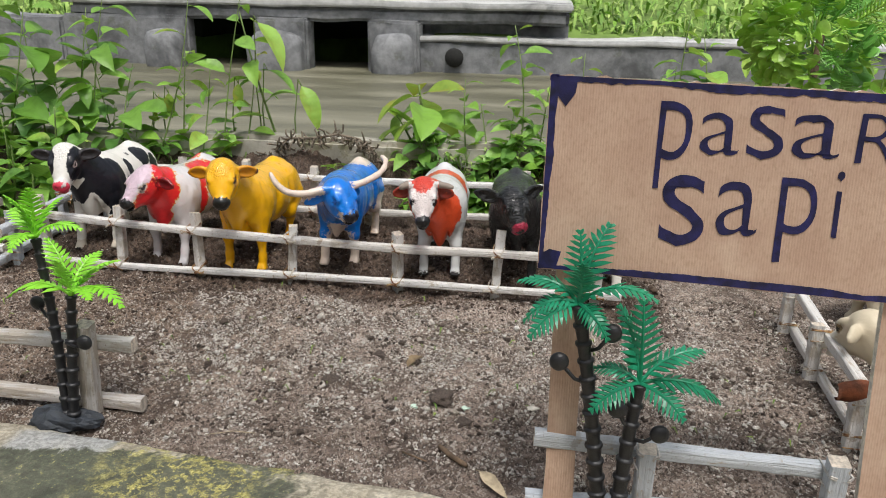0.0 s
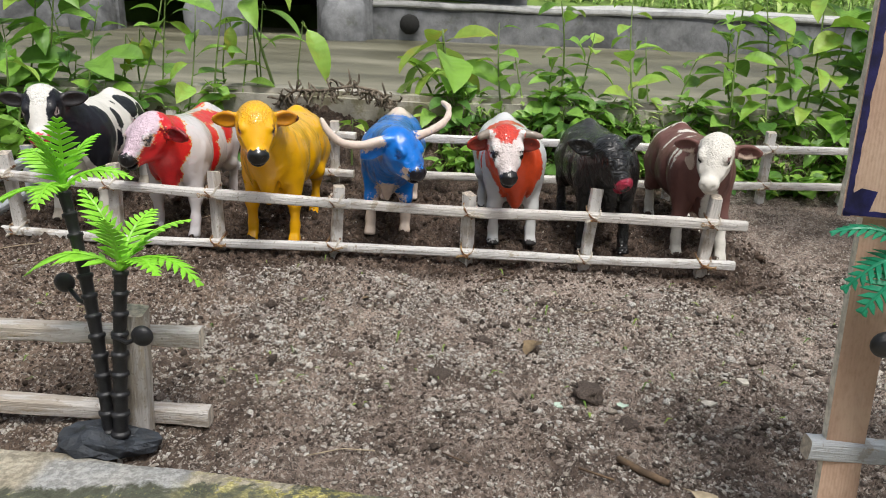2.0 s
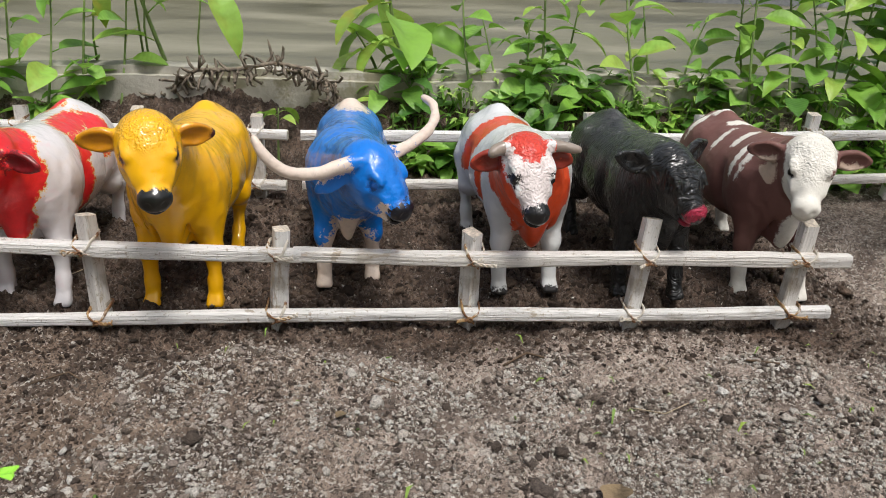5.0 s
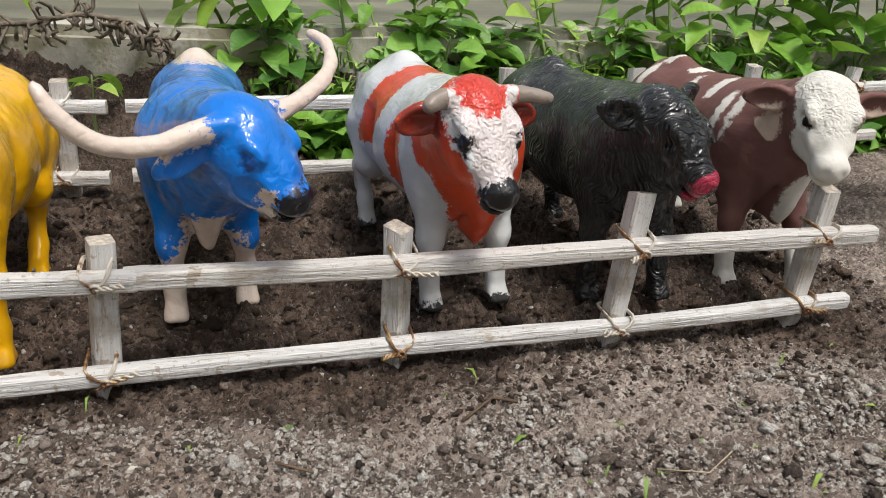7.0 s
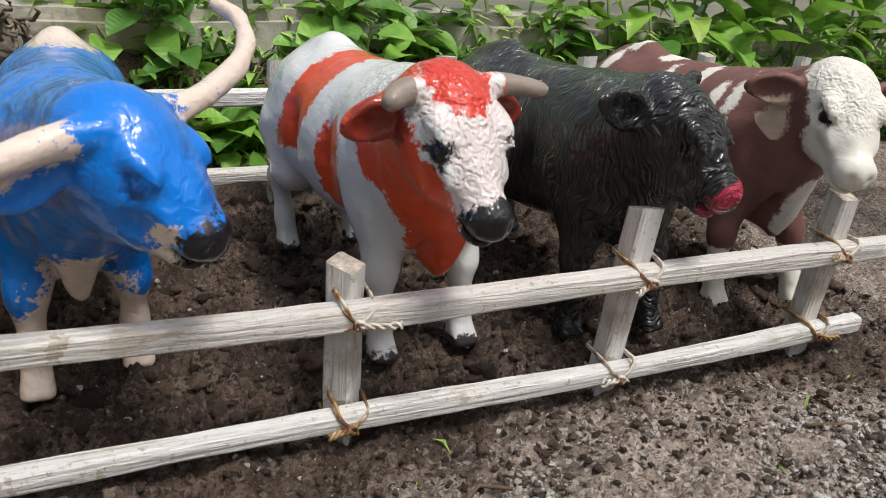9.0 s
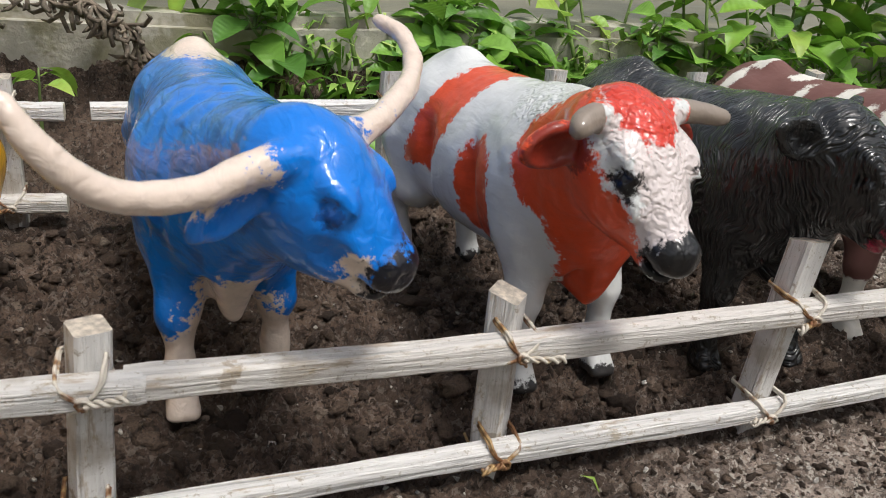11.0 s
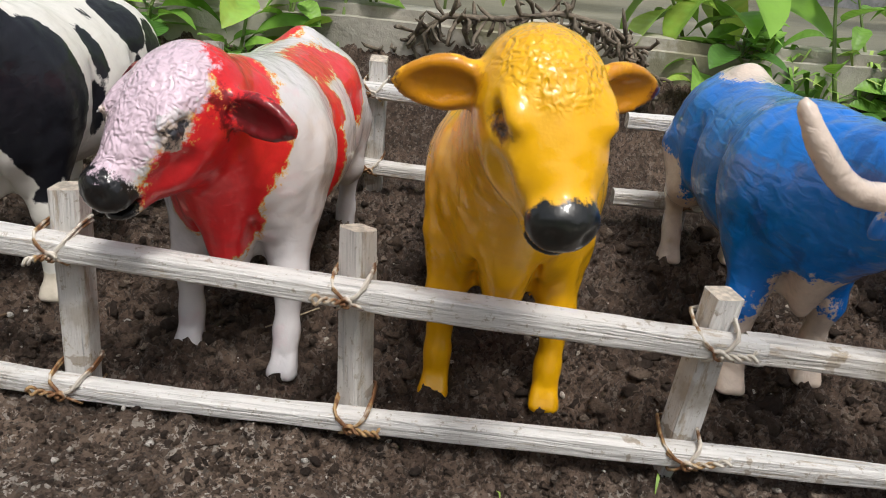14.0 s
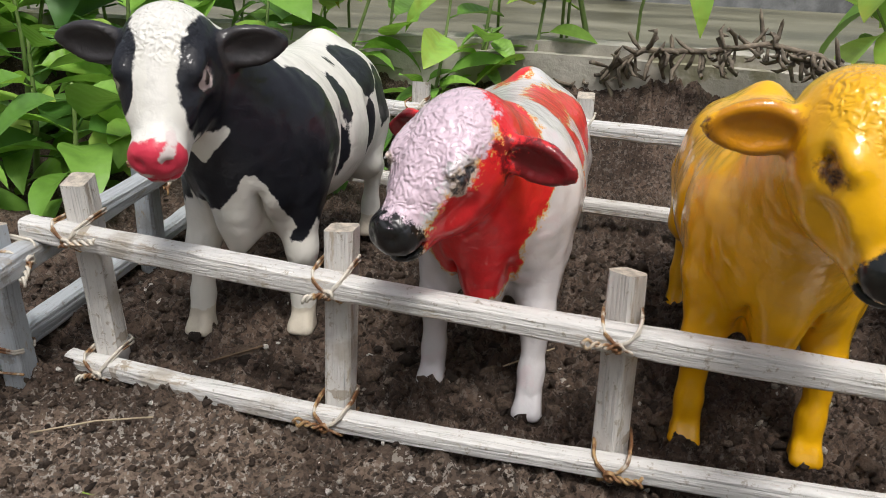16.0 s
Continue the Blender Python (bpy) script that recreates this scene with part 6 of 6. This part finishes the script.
def blades(name, count, region, size, material, seed, label, height=lambda x, y: 0.0):
    """Many grass-like leaves as one mesh."""
    rnd = np.random.RandomState(seed)
    x0, x1, y0, y1 = region
    verts, faces = [], []
    for i in range(count):
        x, y = rnd.uniform(x0, x1), y0 + (y1 - y0) * rnd.rand() ** 1.5
        z = height(x, y)
        a, l = rnd.uniform(0, 6.28), size * rnd.uniform(0.5, 1.4)
        w = l * rnd.uniform(0.05, 0.13)
        up = rnd.uniform(0.3, 1.3)
        d = np.array((math.cos(a), math.sin(a), 0))
        s = np.array((-d[1], d[0], 0)) * w
        p = np.array((x, y, z))
        q = p + d * l * 0.35 + np.array((0, 0, l * up * 0.7))
        r = p + d * l * 0.9 + np.array((0, 0, l * up * 0.55))
        n = len(verts)
        verts += [p - s * 0.3, p + s * 0.3, q - s, q + s, r]
        faces += [(n, n + 1, n + 3, n + 2), (n + 2, n + 3, n + 4)]
    return tagged(mesh_ob(name, verts, faces, material), label, "grass", kind="stuff")


def island_green(name, *stops):
    k = Nodes(name, 0.6)
    return k.done(k.colours(k.island(), *stops))


TURF = island_green("bank_grass", (0.0, (0.10, 0.22, 0.03)), (0.5, (0.24, 0.42, 0.07)), (1.0, (0.44, 0.56, 0.16)))
SPROUT = island_green("soil_sprouts", (0.0, (0.10, 0.20, 0.03)), (1.0, (0.28, 0.40, 0.06)))
blades("bank_grass", 16000, (-3.4, 3.6, 2.70, 5.5), 0.055, TURF, 4, "rough bright green grass on the far bank", ground_height)
blades("ledge_grass", 2600, (-0.14, 0.50, 0.872, 0.915), 0.016, TURF, 6, "fine grass at the foot of the ledge", ground_height)
blades("sprouts", 170, (-0.45, 0.30, 0.44, 0.635), 0.0055, SPROUT, 8, "tiny green sprouts in the soil", soil_height)
for i, (x, y, z) in enumerate(((-0.62, 0.83, 0.10), (-0.59, 0.80, 0.08), (-0.565, 0.85, 0.11), (-0.54, 0.82, 0.07), (-0.64, 0.78, 0.09), (-0.60, 0.75, 0.06), (-0.555, 0.78, 0.06), (-0.66, 0.84, 0.12))):
    weed("leafy green weed beyond the end of the pen", (x, y, -0.002), (x + 0.01, y, z), 13, 0.046, ("weed", "deep", "fresh"), 500 + i, start=0.1, stem=0.0016)
bank_veg = random.Random(5)
for i in range(26):
    x, y = bank_veg.uniform(-0.2, 2.6), bank_veg.uniform(2.72, 3.3)
    z = ground_height(x, y)
    weed("leafy weed on the far bank", (x, y, z), (x + bank_veg.uniform(-0.05, 0.05), y, z + bank_veg.uniform(0.05, 0.13)), 9, 0.040, ("fresh", "weed"), 400 + i, start=0.1, stem=0.003, group="weeds on the far bank")

# dry fern arch
DRY = plain_material("dry_brown_fern", (0.19, 0.155, 0.115), 0.9, 0.5, 200, 0.6)
fern = thing("dry_fern", "dry brown curled fern stalk", "dry fern", m=pose(-0.29, 0.91, 0.07))
rd = random.Random(12)
bm = bmesh.new()
spine = [Vector(p) for p in ((-0.325, 0.915, 0.050), (-0.292, 0.900, 0.074), (-0.262, 0.895, 0.076), (-0.232, 0.893, 0.082), (-0.207, 0.893, 0.078), (-0.190, 0.894, 0.066), (-0.180, 0.895, 0.048))]
tube(bm, spine, [0.0016, 0.0016, 0.0015, 0.0015, 0.0014, 0.0012, 0.0009], 6)
under(part("stalk", bm, DRY, None), fern)
for i in range(130):
    t = rd.random() * (len(spine) - 1.001)
    p = spine[int(t)].lerp(spine[int(t) + 1], t % 1)
    bm = bmesh.new()
    d = Vector((rd.uniform(-0.6, 0.6), rd.uniform(-0.8, 0.4), rd.uniform(-1.2, 0.5))).normalized() * rd.uniform(0.006, 0.018)
    e = Vector((rd.uniform(-1, 1), rd.uniform(-1, 1), rd.uniform(-1, 0.4))) * 0.004
    tube(bm, [p, p + d * 0.5 + e, p + d, p + d * 1.05 - e * 0.8], [0.0006, 0.0013, 0.0010, 0.0003], 5)
    under(part("frond", bm, DRY, None), fern)

# moulded round tree behind the sign
TREE_LIGHT = leaf_material("yellow_green_plastic_leaf", (0.42, 0.72, 0.09), (0.60, 0.88, 0.20), rough=0.3)
TREE_DARK = leaf_material("green_plastic_leaf", (0.18, 0.48, 0.08), (0.34, 0.68, 0.16), rough=0.3)
tree = thing("toy_tree", "round bright green plastic toy tree", "toy tree", m=pose(0.233, 0.700, 0))
bm = bmesh.new()
tube(bm, [(0.222, 0.700, -0.01), (0.221, 0.700, 0.10), (0.224, 0.700, 0.22)], [0.005, 0.004, 0.003], 8)
under(part("trunk", bm, BROWN_STEM, None), tree)


def spoon(bm, root, way, up, length, width, thick=0.0005):
    """A thick round-ended leaf on a narrow stalk."""
    way, side = way.normalized(), way.cross(up).normalized()
    top = side.cross(way)
    rows = []
    for t, w in ((0, 0.10), (0.35, 0.14), (0.5, 0.55), (0.68, 0.95), (0.85, 0.90), (0.96, 0.50)):
        p = root + way * length * t + top * length * (0.25 * t - 0.30 * t * t)
        rows.append([bm.verts.new(p - side * w * width * 0.5), bm.verts.new(p + top * thick), bm.verts.new(p + side * w * width * 0.5), bm.verts.new(p - top * thick)])
    for a, b in zip(rows, rows[1:]):
        for q in range(4):
            bm.faces.new((a[q], a[(q + 1) % 4], b[(q + 1) % 4], b[q]))
    bm.faces.new(rows[0]), bm.faces.new(rows[-1])


def sprig_mesh(kind, seed, material):
    """A tuft that opens along x: round pads, or fine needles on a rib."""
    rnd = random.Random(seed)
    bm = bmesh.new()
    X, Z = Vector((1, 0, 0)), Vector((0, 0, 1))
    if kind == "pads":
        tube(bm, [(-0.02, 0, 0), (0.002, 0, 0)], 0.0010, 5)
        for i in range(10):
            a = i * 2.4 + rnd.uniform(-0.3, 0.3)
            tilt = 0.25 + 1.15 * (i / 9) + rnd.uniform(-0.1, 0.1)
            w = Vector((math.cos(tilt), math.sin(tilt) * math.cos(a), math.sin(tilt) * math.sin(a)))
            spoon(bm, Vector((0.002 - 0.004 * i / 9, 0, 0)), w, Z if abs(w.z) < 0.8 else X, rnd.uniform(0.015, 0.021), rnd.uniform(0.0095, 0.0130))
    else:
        tube(bm, [(-0.02, 0, 0), (0.010, 0, 0.001), (0.026, 0, 0)], [0.001, 0.0008, 0.0005], 5)
        for i in range(26):
            x = 0.001 + 0.024 * i / 25
            a = i * 2.1 + rnd.uniform(-0.4, 0.4)
            w = Vector((0.75, math.cos(a), math.sin(a))).normalized()
            p = Vector((x, 0, 0.0005))
            tube(bm, [p, p + w * 0.006, p + w * 0.011 + X * 0.001], [0.0006, 0.0006, 0.0002], 4)
    bmesh.ops.recalc_face_normals(bm, faces=bm.faces)
    me = bpy.data.meshes.new("sprig")
    bm.to_mesh(me)
    bm.free()
    me.materials.append(material)
    return me


SPRIGS = [sprig_mesh("pads", 1, TREE_LIGHT), sprig_mesh("pads", 2, TREE_LIGHT), sprig_mesh("pads", 3, TREE_DARK), sprig_mesh("needles", 4, TREE_DARK), sprig_mesh("needles", 5, TREE_LIGHT)]
rt = random.Random(21)
inv = tree.matrix_world.inverted()
count = 60
for i in range(count):
    z = 1 - 2 * (i + 0.5) / count
    a = i * 2.39996
    q = math.sqrt(1 - z * z)
    d = Vector((q * math.cos(a), q * math.sin(a), z))
    if z < -0.75:
        continue
    east = d.x + rt.uniform(-0.5, 0.5)
    me = SPRIGS[rt.choice((0, 1))] if east < -0.15 else SPRIGS[rt.choice((2, 3, 3, 2, 1))] if east < 0.5 else SPRIGS[rt.choice((3, 4, 2))]
    m = Matrix.Translation(Vector((0.217, 0.700, 0.218)) + d * 0.038 * rt.uniform(0.75, 1.1)) @ d.to_track_quat("X", "Z").to_matrix().to_4x4() @ pose(0, 0, 0, rt.uniform(0, 360), rt.uniform(-25, 25), 0)
    shared("sprig", me, tree, inv @ m)

# ---- litter on the soil ----
def lie(x, y, lift=0.001):
    return (x, y, soil_height(x, y) + lift)


twig = bmesh.new()
tube(twig, [lie(-0.040, 0.408, 0.002), lie(-0.031, 0.398, 0.0022), lie(-0.022, 0.388, 0.002)], [0.0016, 0.0019, 0.0014], 7)
tagged(part("twig", twig, BROWN_STEM), "short dark twig lying on soil", "twig")
STRAW = plain_material("dry_straw", (0.48, 0.39, 0.26), 0.8, 0.3, 200)
CHIP = plain_material("pale_chip", (0.52, 0.49, 0.42), 0.8, 0.25, 200)
MINT = plain_material("mint_flake", (0.46, 0.58, 0.48), 0.6, 0.2, 200)
DARK_CLOD = crumb_material("dark_clod", ((0.0, (0.10, 0.078, 0.064)), (1.0, (0.19, 0.15, 0.125))))
ROT = plain_material("rotting_leaf", (0.16, 0.115, 0.065), 0.9, 0.5, 90, 0.6)
dry = leaf_form(0.026, 0.007, 0.25, 0.12, 31)
dry.materials.append(STRAW)
tagged(shared("dry_leaf", dry, None, Matrix.Translation(lie(-0.014, 0.383, 0.002)) @ pose(0, 0, 0, 15, 4, -48)), "curled pale dry leaf on soil", "dry leaf")


def flake(name, x, y, r, material, label, category, seed, lift=0.0012):
    rnd = random.Random(seed)
    bm = bmesh.new()
    top, low = [], []
    for i in range(7):
        a = i / 7 * 6.283
        q = r * rnd.uniform(0.65, 1.15)
        top.append(bm.verts.new((x + q * math.cos(a), y + q * 0.75 * math.sin(a), soil_height(x, y) + lift + rnd.uniform(0, r * 0.25))))
        low.append(bm.verts.new((top[-1].co.x, top[-1].co.y, top[-1].co.z - 0.0012)))
    bm.faces.new(top), bm.faces.new(low[::-1])
    for i in range(7):
        bm.faces.new((top[i], low[i], low[(i + 1) % 7], top[(i + 1) % 7]))
    return tagged(part(name, bm, material, smooth=False), label, category)


for i, (x, y, r, kind) in enumerate(((0.013, 0.454, 0.0042, "c"), (0.037, 0.476, 0.0040, "c"), (-0.030, 0.455, 0.0030, "m"), (-0.063, 0.452, 0.0034, "m"), (0.048, 0.505, 0.0024, "m"), (-0.176, 0.560, 0.0045, "b"), (-0.073, 0.508, 0.0095, "b"), (-0.20, 0.60, 0.003, "c"), (-0.165, 0.470, 0.003, "c"))):
    if kind == "c":
        flake("stone_chip", x, y, r, CHIP, "flat pale stone chip on soil", "stone", i)
    elif kind == "m":
        flake("leaf_flake", x, y, r, MINT, "small pale green leaf flake", "leaf flake", i)
    else:
        me = leaf_form(r * 1.7, r * 1.2, 0.3, 0.22, 70 + i)
        me.materials.append(ROT)
        tagged(shared("dead_leaf", me, None, Matrix.Translation(lie(x, y, r * 0.22)) @ pose(0, 0, 0, 12, 5, 40 * i) @ Matrix.Translation((-r * 0.8, 0, 0))), "brown rotting leaf on soil", "dead leaf")
rc = random.Random(9)
clods = [(-0.045, 0.462, 0.0075), (-0.125, 0.470, 0.0060), (-0.100, 0.515, 0.0045), (-0.1, 0.532, 0.003), (-0.03, 0.44, 0.005), (0.195, 0.525, 0.006)] + [(rc.uniform(-0.3, 0.2), rc.uniform(0.42, 0.62), rc.uniform(0.0014, 0.0024)) for _ in range(12)]
for i, (x, y, r) in enumerate(clods):
    bm = bmesh.new()
    bmesh.ops.create_icosphere(bm, subdivisions=3, radius=r)
    for v in bm.verts:
        v.co *= 1 + 0.75 * noise.noise(v.co * (1.5 / r) + Vector((i, 0, 0))) + 0.3 * noise.noise(v.co * (4 / r))
        v.co.z *= 0.55
        v.co += Vector(lie(x, y, r * 0.25))
    tagged(part("soil_clod", bm, DARK_CLOD), "dark lump of soil", "clod", "soil clods")

for i, row in enumerate((((-0.455, 0.622), (-0.440, 0.630), (-0.424, 0.634)), ((-0.452, 0.596), (-0.425, 0.592), (-0.398, 0.604)), ((-0.372, 0.590), (-0.366, 0.580)), ((-0.05, 0.565), (-0.035, 0.56), (-0.022, 0.567)), ((-0.16, 0.590), (-0.15, 0.584)), ((-0.10, 0.60), (-0.088, 0.606), (-0.08, 0.603)),
                          ((-0.25, 0.60), (-0.242, 0.592)), ((-0.31, 0.59), (-0.296, 0.597), (-0.29, 0.592)), ((0.02, 0.60), (0.034, 0.594)), ((-0.18, 0.395), (-0.165, 0.402), (-0.15, 0.398)), ((-0.12, 0.40), (-0.108, 0.392)), ((-0.06, 0.395), (-0.045, 0.390)), ((-0.33, 0.68), (-0.315, 0.690)), ((-0.42, 0.66), (-0.405, 0.668)))):
    bm = bmesh.new()
    tube(bm, [lie(x, y, 0.0022) for x, y in row], 0.00028 + 0.00014 * (i % 3), 5)
    tagged(part("straw", bm, BROWN_STEM if i % 3 else STRAW), "thin dry stalk lying on soil", "straw", "dry stalks on the soil")

# toy goats in the next pen
TOY_CREAM = paint_material("cream_plastic", (0.62, 0.54, 0.40), (("back", (0.72, 0.68, 0.58)), ("eye", (0.36, 0.27, 0.16)), ("pupil", (0.05, 0.04, 0.03))), 0.45, 0.1)


def goat(label, at, yaw, poll, nose):
    ob = cow(label, at, yaw, poll, nose, TOY_CREAM, {"back": lambda b, h, L: 0.010 - h[:, 2] * 0.5 - h[:, 0] * 0.6, "eye": lambda b, h, L: eyes(b, h, L, 1.3), "pupil": lambda b, h, L: eyes(b, h, L, 0.6)}, big=0.66, ear=(-0.2, 0.5), mz=0.66, hs=0.82, tail=False)
    tagged(ob, category="toy goat", group="toy goats in the next pen")
    ob.name = "toy_goat"
    return ob


goat("cream plastic toy goat looking over the fence", (0.276, 0.476, 0.0), -122, (0.2215, 0.5030, 0.0525), (0.2090, 0.5260, 0.0300))
goat("cream plastic toy goat standing inside the next pen", (0.310, 0.640, 0.0), -80, (0.355, 0.60, 0.055), (0.372, 0.59, 0.040))
CURL = plain_material("russet_dry_leaf", (0.24, 0.075, 0.03), 0.7, 0.5, 120, 0.6)
bm = bmesh.new()
rows = []
for i in range(9):
    t = i / 8
    ring = []
    for q in range(9):
        a = -2.2 + 4.0 * q / 8
        r = 0.0075 * (0.55 + 0.5 * math.sin(math.pi * (0.15 + 0.8 * t))) * (1 + 0.12 * noise.noise((t * 5, a * 2, 0)))
        ring.append(bm.verts.new((0.1850 + 0.020 * t, 0.4385 - r * math.cos(a) * 0.55, 0.0395 + r * math.sin(a) * 0.85 + 0.004 * t)))
    rows.append(ring)
for a, b in zip(rows, rows[1:]):
    for q in range(8):
        bm.faces.new((a[q], a[q + 1], b[q + 1], b[q]))
bmesh.ops.solidify(bm, geom=bm.faces[:], thickness=0.0006)
tagged(part("dry_leaf", bm, CURL), "curled russet dry leaf caught on a fence post", "dry leaf")
